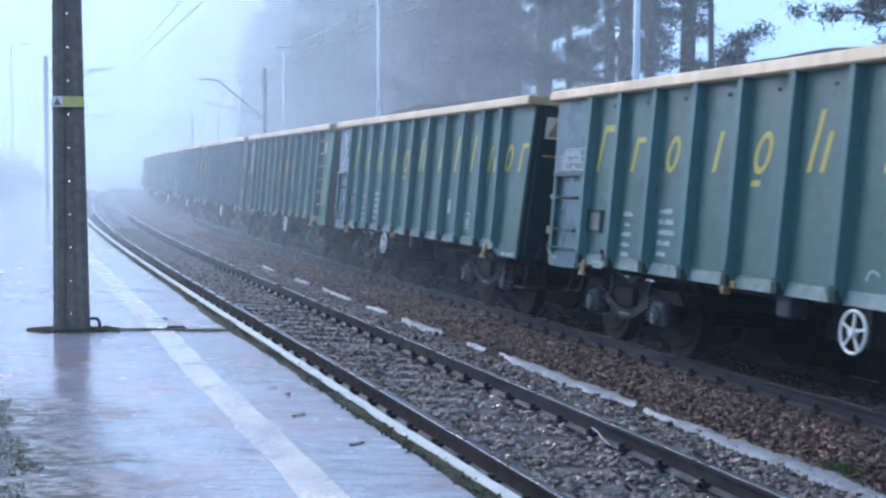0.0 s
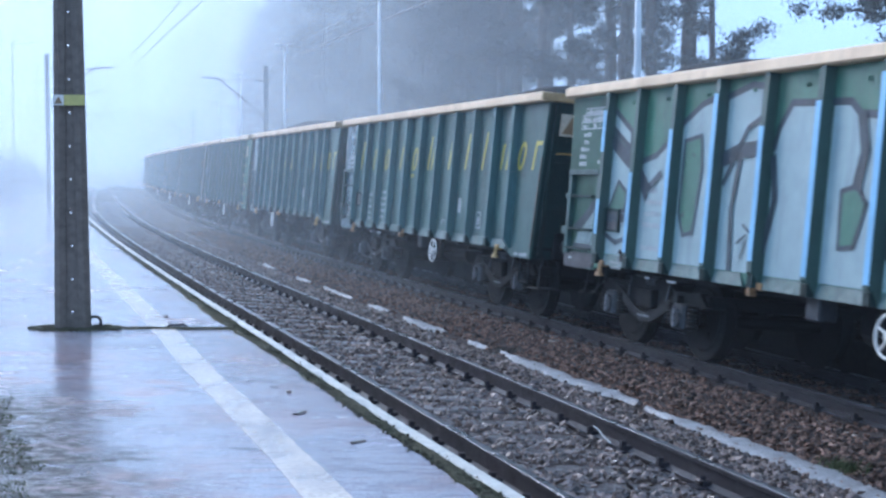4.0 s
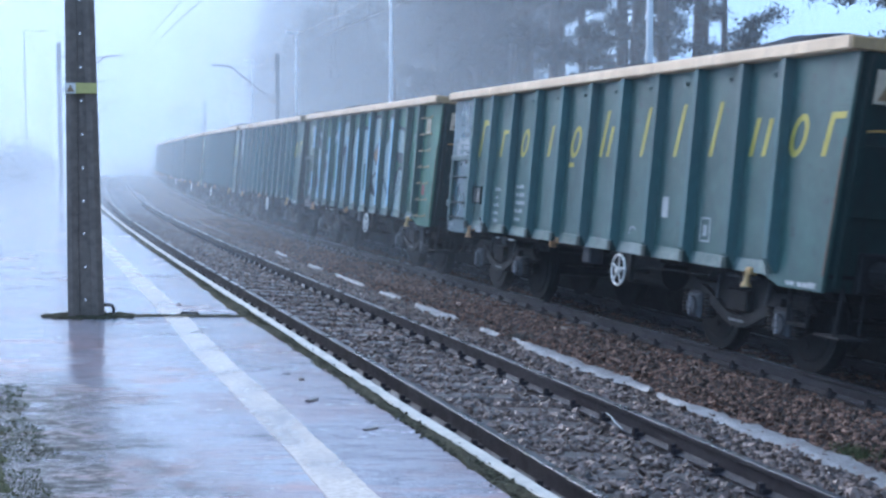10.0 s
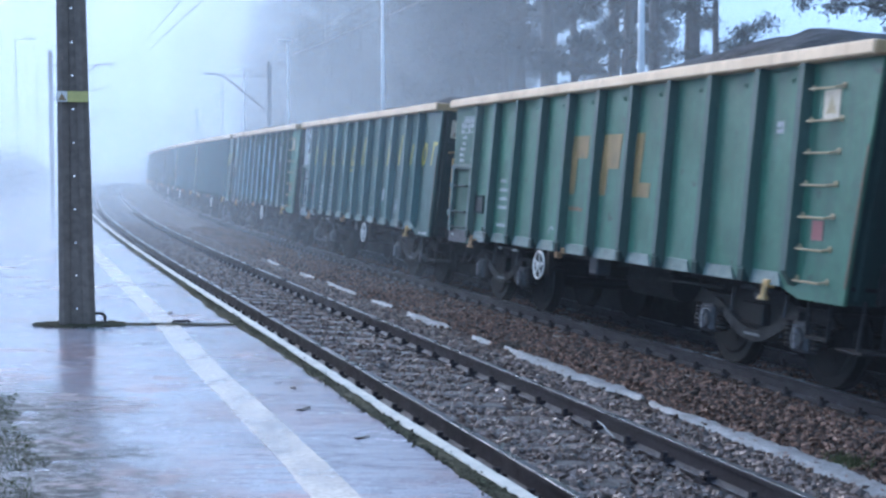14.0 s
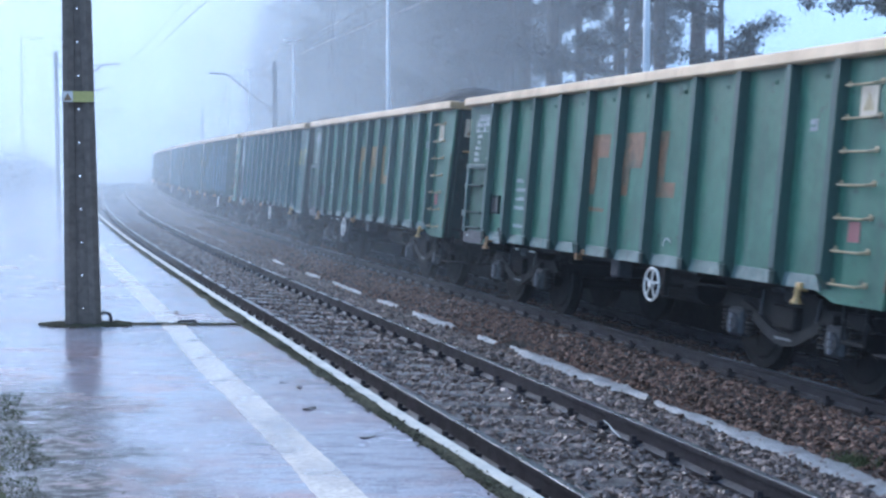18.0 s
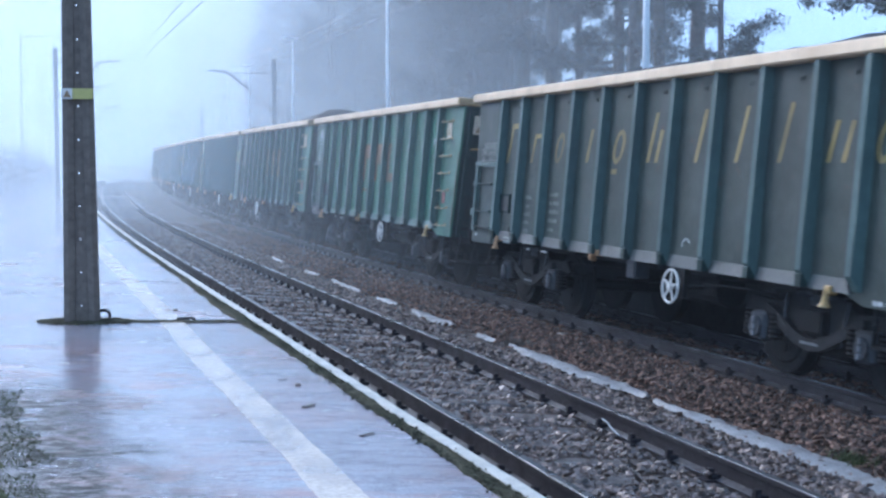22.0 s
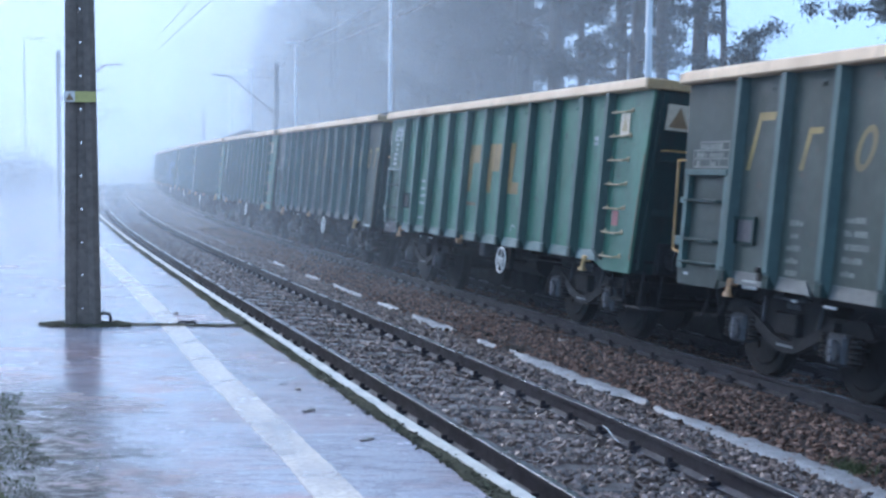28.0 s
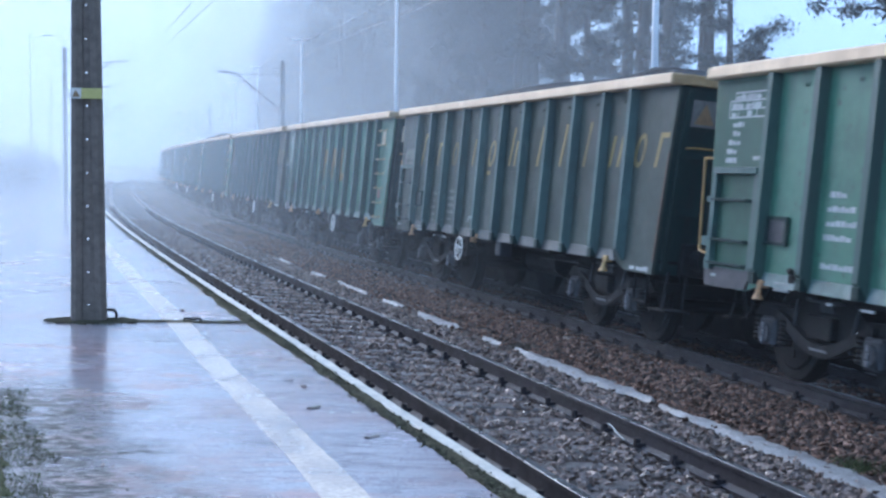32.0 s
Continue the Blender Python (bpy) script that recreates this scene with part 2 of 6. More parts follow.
# end green is darker than the sides: shade of the turned-away ends coloured in
END = material("shaded_end_green_paint", (0.013, 0.031, 0.027), 0.55, specular=0.2, grain=8, spread=0.15, stain=1.5, stain_mix=0.4, bump=0.05, streaks=(0.02, 0.018, 0.014))
RIM = material("cream_rim_paint", (0.7, 0.49, 0.3), 0.5, specular=0.3, grain=6, spread=0.1, stain=1.5, stain_mix=0.3, stain_colour=(0.36, 0.24, 0.16), bump=0.03, streaks=(0.5, 0.33, 0.2))
GRIME = material("brake_dust_steel", (0.01, 0.009, 0.009), 0.7, specular=0.2, grain=20, spread=0.35, stain=3, stain_mix=0.4, stain_colour=(0.022, 0.017, 0.014), bump=0.2)
BOX_STEEL = material("grey_axlebox_steel", (0.045, 0.045, 0.048), 0.6, specular=0.25, grain=20, spread=0.3, bump=0.1)
FLANGE = material("grimy_flange_steel", (0.015, 0.014, 0.014), 0.65, specular=0.2, grain=20, spread=0.3, stain=5, stain_mix=0.4, bump=0.1)
WHEEL = material("worn_wheel_steel", (0.009, 0.0085, 0.0085), 0.65, specular=0.15, grain=20, spread=0.3, bump=0.05)
WHITE = material("white_paint", (0.64, 0.59, 0.52), 0.45, grain=15, spread=0.08, stain=4, stain_mix=0.3, bump=0.03)
FADED = material("faded_white_lettering", (0.34, 0.36, 0.35), 0.5, grain=15, spread=0.15, stain=4, stain_mix=0.4, bump=0)
YELLOW = material("yellow_lettering_paint", (0.42, 0.34, 0.045), 0.45, grain=12, spread=0.1, stain=3, stain_mix=0.25, bump=0)
OCHRE = material("faded_ochre_lettering", (0.27, 0.165, 0.055), 0.5, grain=12, spread=0.2, stain=3, stain_mix=0.6, stain_colour=(0.1, 0.11, 0.06), bump=0)
WORN_OCHRE = material("worn_ochre_lettering", (0.2, 0.1, 0.045), 0.5, grain=9, spread=0.3, stain=2.5, stain_mix=0.7, stain_colour=(0.05, 0.11, 0.08), bump=0)
WORN_ORANGE = material("worn_orange_steel", (0.32, 0.2, 0.08), 0.55, grain=12, spread=0.25, stain=3, stain_mix=0.6, stain_colour=(0.17, 0.1, 0.045), bump=0.05)
ORANGE = material("orange_yellow_steel", (0.34, 0.19, 0.045), 0.5, grain=12, spread=0.15, stain=4, stain_mix=0.4, stain_colour=(0.3, 0.15, 0.04), bump=0.05)
CREAM = material("cream_plate_paint", (0.55, 0.45, 0.32), 0.5, grain=15, spread=0.1, stain=5, stain_mix=0.35, bump=0)
LABEL = material("scuffed_white_label", (0.42, 0.42, 0.4), 0.5, grain=25, spread=0.2, stain=9, stain_mix=0.5, bump=0)
HOOK = material("worn_orange_hook_paint", (0.42, 0.22, 0.09), 0.55, grain=25, spread=0.25, stain=12, stain_mix=0.6, stain_colour=(0.08, 0.05, 0.035), bump=0.1)
HOOK_YELLOW = material("worn_yellow_hook_paint", (0.42, 0.25, 0.08), 0.5, grain=25, spread=0.2, stain=12, stain_mix=0.5, stain_colour=(0.12, 0.08, 0.04), bump=0.1)
DULL_OCHRE = material("dull_ochre_lettering", (0.23, 0.155, 0.035), 0.5, grain=12, spread=0.15, stain=1.5, stain_mix=0.7, stain_colour=(0.06, 0.055, 0.04), bump=0)
# pale tone stands for the highlights on bolts and bogie belly
GLINT_STEEL = material("highlight_pale_steel", (0.13, 0.13, 0.135), 0.5, grain=30, spread=0.3, bump=0)
RUST = material("rusty_edge", (0.13, 0.06, 0.035), 0.7, grain=20, spread=0.4, stain=4, stain_mix=0.6, stain_colour=(0.04, 0.045, 0.035), bump=0.1)
FRAME = material("dark_green_frame_paint", (0.026, 0.066, 0.056), 0.5, grain=12, spread=0.2, stain=4, stain_mix=0.4, bump=0.05)
BROWN_PLATE = material("brown_grey_plate", (0.05, 0.044, 0.044), 0.5, grain=20, spread=0.2, stain=6, stain_mix=0.4, bump=0.05)
DULL_INK = material("dull_faded_lettering", (0.13, 0.135, 0.115), 0.5, grain=15, spread=0.2, stain=4, stain_mix=0.5, bump=0)
RED = material("red_plate", (0.3, 0.11, 0.1), 0.5, bump=0)
AMBER = material("amber_brown_sign", (0.25, 0.15, 0.07), 0.5, bump=0)
COAL = material("wet_coal", (0.012, 0.011, 0.011), 0.65, specular=0.25, grain=9, spread=0.5, stain=2, stain_mix=0.4, stain_colour=(0.04, 0.03, 0.024), bump=0.9, bump_scale=14)
TAG_PALE = material("pale_blue_spray_paint", (0.28, 0.35, 0.335), 0.45, grain=5, spread=0.1, stain=1.5, stain_mix=0.35, stain_colour=(0.18, 0.26, 0.28), bump=0.02, streaks=(0.17, 0.22, 0.22))
TAG_BLUE = material("light_blue_spray_paint", (0.22, 0.43, 0.6), 0.45, grain=5, spread=0.1, stain=1.5, stain_mix=0.3, bump=0.02)
TAG_DARK = material("dark_spray_outline", (0.03, 0.042, 0.05), 0.5, grain=5, spread=0.2, bump=0)
RAIL_HEAD = material("worn_rail_head", (0.05, 0.048, 0.052), 0.3, 0.0, specular=0.55, grain=30, spread=0.12, bump=0.02)
# wet foot, lighter than the side: the sky's sheen is put into its colour
RAIL_FOOT = material("wet_sheen_rail_foot", (0.05, 0.046, 0.048), 0.4, 0.0, grain=30, spread=0.3, stain=6, stain_mix=0.4, bump=0.15)
RAIL_SIDE = material("rusty_rail_side", (0.03, 0.025, 0.027), 0.6, specular=0.2, grain=30, spread=0.35, stain=5, stain_mix=0.4, bump=0.2)
SLEEPER = material("wet_dark_sleeper", (0.1, 0.077, 0.067), 0.42, grain=25, spread=0.35, stain=4, stain_mix=0.4, bump=0.4, bump_scale=40, random_tone=0.25)
BALLAST = material("ballast_bed", (0.058, 0.04, 0.033), 0.65, grain=22, spread=0.6, stain=0.8, stain_mix=0.4, stain_colour=(0.03, 0.025, 0.022), specular=0.25, bump=1.0, bump_scale=20)
STONE = material("ballast_stone", (0.136, 0.074, 0.05), 0.6, specular=0.3, grain=18, spread=0.35, stain=5, stain_mix=0.4, stain_colour=(0.03, 0.022, 0.018), bump=0.1, random_tone=0.9, island=True)
GREYSTONE = material("grey_ballast_stone", (0.152, 0.104, 0.083), 0.48, grain=18, spread=0.3, stain=5, stain_mix=0.3, bump=0.1, random_tone=0.75, island=True)
ASPHALT = platform_material()
LINE = material("worn_yellow_line", (0.54, 0.43, 0.34), 0.2, specular=0.55, grain=30, spread=0.25, stain=2.2, stain_mix=0.9, stain_colour=(0.25, 0.225, 0.22), bump=0.03, rough_spread=0.15)
KERB = material("white_painted_kerb", (0.49, 0.44, 0.37), 0.45, grain=14, spread=0.1, stain=5, stain_mix=0.5, stain_colour=(0.22, 0.22, 0.21), bump=0.3)
MOSS = material("wet_moss", (0.062, 0.055, 0.034), 0.85, specular=0.08, grain=40, spread=0.5, stain=6, stain_mix=0.5, stain_colour=(0.025, 0.02, 0.016), bump=0.8, bump_scale=60)
MOSS_CLOD = material("mossy_dirt_clod", (0.05, 0.047, 0.028), 0.8, specular=0.1, grain=30, spread=0.4, stain=7, stain_mix=0.6, stain_colour=(0.05, 0.04, 0.034), bump=0.2, random_tone=0.7, island=True)
TURF_CLOD = material("turf_clod", (0.105, 0.1, 0.06), 0.8, specular=0.1, grain=30, spread=0.4, stain=7, stain_mix=0.6, stain_colour=(0.06, 0.052, 0.04), bump=0.2, random_tone=0.22, island=True)
EARTH = material("wet_earth_grass", (0.075, 0.08, 0.05), 0.75, grain=3, spread=0.4, stain=0.15, stain_mix=0.5, stain_colour=(0.1, 0.085, 0.06), bump=0.6, bump_scale=8)
DRAIN = material("wet_grey_cloth", (0.23, 0.22, 0.215), 0.5, grain=25, spread=0.25, stain=4, stain_mix=0.6, stain_colour=(0.12, 0.1, 0.09), bump=0.5, bump_scale=30)
MAST = material("dark_weathered_mast", (0.15, 0.115, 0.09), 0.6, specular=0.3, grain=14, spread=0.25, stain=2, stain_mix=0.4, stain_colour=(0.1, 0.075, 0.06), bump=0.12)
FAR_SHADE = material("shade_dark_concrete", (0.032, 0.029, 0.027), 0.7, specular=0.2, grain=10, spread=0.3, stain=1.5, stain_mix=0.4, bump=0.2)
FAR_MAST = material("grey_concrete_mast", (0.11, 0.105, 0.105), 0.7, grain=10, spread=0.15, stain=1.5, stain_mix=0.3, bump=0.1)
GALV = material("galvanised_post", (0.58, 0.57, 0.56), 0.5, 0.1, grain=20, spread=0.08, stain=3, stain_mix=0.2, bump=0.03)
WIRE = material("copper_wire", (0.12, 0.1, 0.09), 0.5, 0.6, bump=0)
SIGN_YELLOW = material("yellow_warning_band", (0.5, 0.42, 0.13), 0.45, grain=20, spread=0.1, bump=0)
BARK = material("pine_bark", (0.07, 0.05, 0.042), 0.85, grain=12, spread=0.4, stain=1.0, stain_mix=0.4, stain_colour=(0.1, 0.06, 0.04), bump=0.7, bump_scale=16)
NEEDLES = material("pine_needles", (0.05, 0.045, 0.037), 0.65, grain=2, spread=0.3, stain=0.5, stain_mix=0.35, stain_colour=(0.05, 0.05, 0.03), bump=0, random_tone=0.35, island=True)
TWIGS = material("bare_twigs", (0.09, 0.075, 0.06), 0.8, grain=3, spread=0.3, stain=0.5, stain_mix=0.3, bump=0, random_tone=0.3, island=True)
GRASS = material("wet_grass", (0.07, 0.078, 0.035), 0.7, specular=0.1, grain=5, spread=0.2, stain=1.5, stain_mix=0.4, stain_colour=(0.06, 0.056, 0.03), bump=0, random_tone=0.2, island=True)
DEAD_LEAF = material("wet_dead_leaf", (0.045, 0.032, 0.026), 0.45, grain=60, spread=0.3, stain=20, stain_mix=0.4, bump=0.1)
TURF = material("wet_turf", (0.072, 0.076, 0.036), 0.85, specular=0.1, grain=30, spread=0.5, stain=5, stain_mix=0.6, stain_colour=(0.06, 0.05, 0.033), bump=0.8, bump_scale=50)
FOG = []
for s in (17, 21, 25, 29, 33, 37, 41, 45, 49, 54, 59, 64, 69, 75, 81, 87, 93, 100, 107, 115, 124, 134):
    step = 4 if s < 50 else 5 if s < 70 else 6 if s < 95 else 8
    veil = 1 - math.exp(-step * (0.0095 if s < 20 else 0.0165 if s < 30 else 0.0205))
    FOG.append((s, fog_material("fog", veil, False, 0.68 if s < 40 else 0.85 if s < 52 else 1.0, 0.65 if s < 45 else 0.5 if s < 100 else 0.65)))
for s in (152, 180):
    FOG.append((s, fog_material("fog", 0.5, True)))
FAR_FOG = fog_material("sky_whitening_fog", 0.3, True)
# faint veil that lifts the dark tones of the train, like glare
LIFT_VEIL = fog_material("dark_lift_veil", 0.03, True, near=0.5)


# ---- mesh helpers ----
def part(name, bm, mat, parent=None, label="", smooth=False):
    me = bpy.data.meshes.new(name)
    bm.to_mesh(me)
    bm.free()
    for m in (mat if isinstance(mat, (list, tuple)) else (mat,)):
        me.materials.append(m)
    if smooth:
        for p in me.polygons:
            p.use_smooth = True
    ob = new(name, me)
    ob.parent = parent
    return tagged(ob, label)


def empty(name, m=None):
    ob = new(name)
    ob.empty_display_size = 0.3
    if m:
        ob.matrix_world = m
    return ob


def box(bm, x0, x1, y0, y1, z0, z1, bevel=0.0, turn=None, index=0):
    """A box from corner to corner, its edges rounded by bevel, turned by a matrix."""
    made = bmesh.ops.create_cube(bm, size=1.0)["verts"]
    bmesh.ops.scale(bm, vec=(x1 - x0, y1 - y0, z1 - z0), verts=made)
    bmesh.ops.translate(bm, vec=((x0 + x1) / 2, (y0 + y1) / 2, (z0 + z1) / 2), verts=made)
    faces = {f for v in made for f in v.link_faces}
    if bevel:
        edges = list({e for v in made for e in v.link_edges})
        res = bmesh.ops.bevel(bm, geom=edges, offset=bevel, segments=1, affect="EDGES")
        faces = set(res["faces"]) | {f for f in faces if f.is_valid}
        made = list({v for f in faces for v in f.verts})
        faces = {f for v in made for f in v.link_faces}
    for f in faces:
        f.material_index = index
    if turn:
        bmesh.ops.transform(bm, matrix=turn, verts=made)
    return made


def tube(bm, a, b, r0, r1=None, sides=8, caps=True):
    """A round bar from a to b."""
    a, b = Vector(a), Vector(b)
    m = Matrix.Translation((a + b) / 2) @ (b - a).to_track_quat("Z", "Y").to_matrix().to_4x4()
    return bmesh.ops.create_cone(bm, cap_ends=caps, segments=sides, radius1=r0, radius2=r0 if r1 is None else r1, depth=(b - a).length, matrix=m)["verts"]


def pipe(bm, points, r, sides=6):
    for a, b in zip(points, points[1:]):
        tube(bm, a, b, r, sides=sides)


def ring(bm, centre, radius, r, axis="Y", segments=24, sides=8):
    rows = []
    for i in range(segments):
        a = 2 * math.pi * i / segments
        row = []
        for j in range(sides):
            c = 2 * math.pi * j / sides
            q = radius + r * math.cos(c)
            p = (q * math.cos(a), r * math.sin(c), q * math.sin(a))
            row.append(bm.verts.new(Vector(p) + Vector(centre)))
        rows.append(row)
    for i in range(segments):
        for j in range(sides):
            bm.faces.new((rows[i][j], rows[(i + 1) % segments][j], rows[(i + 1) % segments][(j + 1) % sides], rows[i][(j + 1) % sides]))


def flat(bm, points, thick, axis, index=0):
    """A thin plate of any outline: points in order, thickened along axis."""
    axis = Vector(axis)
    lo = [bm.verts.new(Vector(p)) for p in points]
    hi = [bm.verts.new(Vector(p) + axis * thick) for p in points]
    faces = [bm.faces.new(hi), bm.faces.new(lo[::-1])]
    k = len(points)
    for i in range(k):
        faces.append(bm.faces.new((lo[i], lo[(i + 1) % k], hi[(i + 1) % k], hi[i])))
    for f in faces:
        f.material_index = index
    bmesh.ops.recalc_face_normals(bm, faces=faces)


# ---- the line of the tracks ----
# s runs along the platform track, away from the camera; lat is metres to its right; z is over its rail tops
BENDS = ((-8, 0.0), (0, -0.00388), (15, 0.00068), (30, 0.00094), (50, 0.00144), (80, 0.00009), (130, 0.00254), (200, 0.00499), (300, 0.003))
STEP = 0.5
S = np.arange(-70, 300, STEP)
_k = np.interp(S, [b[0] for b in BENDS], [b[1] for b in BENDS])
_th = np.concatenate([[0], np.cumsum((_k[1:] + _k[:-1]) / 2 * STEP)])
_th += -0.2837 - np.interp(0, S, _th)
_x = np.concatenate([[0], np.cumsum((np.sin(_th[1:]) + np.sin(_th[:-1])) / 2 * STEP)])
_y = np.concatenate([[0], np.cumsum((np.cos(_th[1:]) + np.cos(_th[:-1])) / 2 * STEP)])
_x += 2.6497 - np.interp(0, S, _x)
_y += 4.0 - np.interp(0, S, _y)
GAP, DROP, CANT = 4.404, -0.2786, 0.0817   # between the tracks, the far one's lower level, the lean in the bend
HALF = 0.7525


def heading(s):
    return float(np.interp(s, S, _th))


def at(s, lat=0.0, z=0.0):
    """A place beside the line."""
    th = heading(s)
    return Vector((float(np.interp(s, S, _x)) + lat * math.cos(th), float(np.interp(s, S, _y)) - lat * math.sin(th), z))


def on_track(far, s, lat=0.0, z=0.0):
    """A place on a canted track, lat and z in the track's own leaning plane."""
    side = lat * math.cos(CANT) + z * math.sin(CANT) + (GAP if far else 0)
    up = z * math.cos(CANT) - lat * math.sin(CANT) + (DROP if far else 0)
    return at(s, side, up)


def track_pose(far, s):
    """x along the line, y to the left, z up."""
    th = heading(s)
    return Matrix.Translation(on_track(far, s)) @ Matrix.Rotation(math.pi / 2 - th, 4, "Z") @ Matrix.Rotation(CANT, 4, "X")


def sweep(bm, profile, place, stations, index=None, closed=True):
    """A profile of (lat, z) carried along s; place(s, lat, z) gives the points."""
    last = None
    k = len(profile)
    for s in stations:
        row = [bm.verts.new(place(s, lat, z)) for lat, z in profile]
        if last:
            for j in range(k if closed else k - 1):
                f = bm.faces.new((last[j], last[(j + 1) % k], row[(j + 1) % k], row[j]))
                f.material_index = index[j] if index else 0
        last = row


def stations(a, b, near=1.0, far=4.0, turn=60):
    out, s = [], a
    while s < b:
        out.append(s)
        s += near if s < turn else far
    return out + [b]


# ---- ground, ballast, rails ----
bm = bmesh.new()
bmesh.ops.create_grid(bm, x_segments=8, y_segments=8, size=900)
ground = part("ground", bm, EARTH)
ground.location = (0, 300, -0.62)
tagged(ground, "wet dull grass and earth beside the railway", "ground", kind="structure")

bm = bmesh.new()
bed = [(-1.62, -0.66), (-1.6, -0.12), (-0.9, -0.115), (0, -0.19), (0.9, -0.26), (1.4, -0.31), (1.85, -0.37), (2.2, -0.38), (2.9, -0.37), (GAP - 0.9, -0.39),
       (GAP, -0.465), (GAP + 0.9, -0.54), (GAP + 1.6, -0.6), (GAP + 2.1, -0.7)]
sweep(bm, bed, at, stations(-60, 290), closed=False)
bmesh.ops.recalc_face_normals(bm, faces=bm.faces)
ballast = part("ballast", bm, BALLAST, smooth=True)
tagged(ballast, "brown and grey crushed stone ballast under the tracks", "ballast", kind="structure")

RAIL = [(-0.07, -0.17), (0.07, -0.17), (0.07, -0.155), (0.012, -0.13), (0.012, -0.045), (0.036, -0.035), (0.036, -0.006), (0.028, 0.0),
        (-0.028, 0.0), (-0.036, -0.006), (-0.036, -0.035), (-0.012, -0.045), (-0.012, -0.13), (-0.07, -0.155)]
for far in (False, True):
    for side in (-HALF, HALF):
        bm = bmesh.new()
        sweep(bm, [(side + a, b) for a, b in RAIL], lambda s, lat, z: on_track(far, s, lat, z), stations(-60, 290), index=[0, 0, 2, 0, 0, 0, 1, 1, 1, 0, 0, 0, 2, 0])
        bmesh.ops.recalc_face_normals(bm, faces=bm.faces)
        rail = part("rail", bm, (RAIL_SIDE, RAIL_HEAD, RAIL_FOOT), smooth=False)
        tagged(rail, "wet rusty steel rail with a worn shiny head", "rail", "rails of the two tracks", "structure")

# ---- platform ----
LEVEL = 0.3
bm = bmesh.new()
sweep(bm, [(-1.56, LEVEL), (-2.5, LEVEL + 0.005), (-4, LEVEL + 0.01), (-7, LEVEL), (-14, LEVEL - 0.02), (-26, LEVEL - 0.05), (-26.4, -0.7), (-1.56, -0.7)], at, stations(-30, 130), closed=True)
bmesh.ops.recalc_face_normals(bm, faces=bm.faces)
platform = part("platform", bm, ASPHALT)
tagged(platform, "wet worn asphalt platform with shallow puddles", "platform", kind="structure")

bm = bmesh.new()
sweep(bm, [(-1.485, LEVEL - 0.5), (-1.388, LEVEL - 0.5), (-1.388, LEVEL - 0.02), (-1.398, LEVEL + 0.004), (-1.475, LEVEL + 0.004), (-1.485, LEVEL - 0.01)], lambda s, lat, z: at(s, lat + min(2.5, max(0.0, 5.5 - s)) * 0.02 + 0.012 * noise.noise((s * 7, lat * 40, 2)), z), stations(-30, 130, 0.11, 2.0, 30))
bmesh.ops.recalc_face_normals(bm, faces=bm.faces)
kerb = part("platform_edge", bm, KERB)
tagged(kerb, "white painted concrete edge strip of the platform", "platform edge", kind="structure")

bm = bmesh.new()
random.seed(4)
sweep(bm, [(-2.4, LEVEL + 0.004), (-2.172, LEVEL + 0.004), (-2.172, LEVEL + 0.008), (-2.4, LEVEL + 0.008)], lambda s, lat, z: at(s, lat - 0.04 * math.exp(-((s - 8) / 2.5) ** 2) + 0.012 * noise.noise((s * 1.3, lat * 3, 0)) + 0.012 * noise.noise((s * 9, lat * 30, 0)), z), stations(-20, 110, near=0.07, turn=25))
bmesh.ops.recalc_face_normals(bm, faces=bm.faces)
line = part("safety_line", bm, LINE)
tagged(line, "worn pale yellow safety line painted on wet asphalt", "safety line", kind="structure")


# ---- wagons ----
LENGTH, PITCH, SPEED = 11.52, 12.305, 2.957
NOSE, TAIL = LENGTH / 2, -LENGTH / 2
SIDE, RIB, RIBS = 1.395, 0.115, (1.37, 2.22, 3.14, 4.08, 5.02, 5.96, 6.9, 7.85, 8.78, 9.72, 10.51)
FLOOR, TOP = 0.965, 3.145
PIVOT, AXLE, WHEEL_R = 3.68, 0.9, 0.46
LEAN = 0.088   # the slow wagons sink a little further into the bend than the track


def dx(d):
    """Metres behind a line 0.1 m before the leading end, as x in the wagon's space."""
    return NOSE + 0.1 - d


def end_x(out, z):
    """The sloping end wall: its foot stands in from the rim."""
    return out * (NOSE - (0.15 if out > 0 else 0.28) * (TOP - z) / (TOP - 0.86))


def floor_at(d):
    """The lower edge of the side wall: it steps down at both ends over the buffers."""
    lift = min(d, LENGTH + 0.2 - d)
    return 0.85 if lift < 1.1 else (FLOOR if lift > 1.5 else 0.85 + (FLOOR - 0.85) * (lift - 1.1) / 0.4)


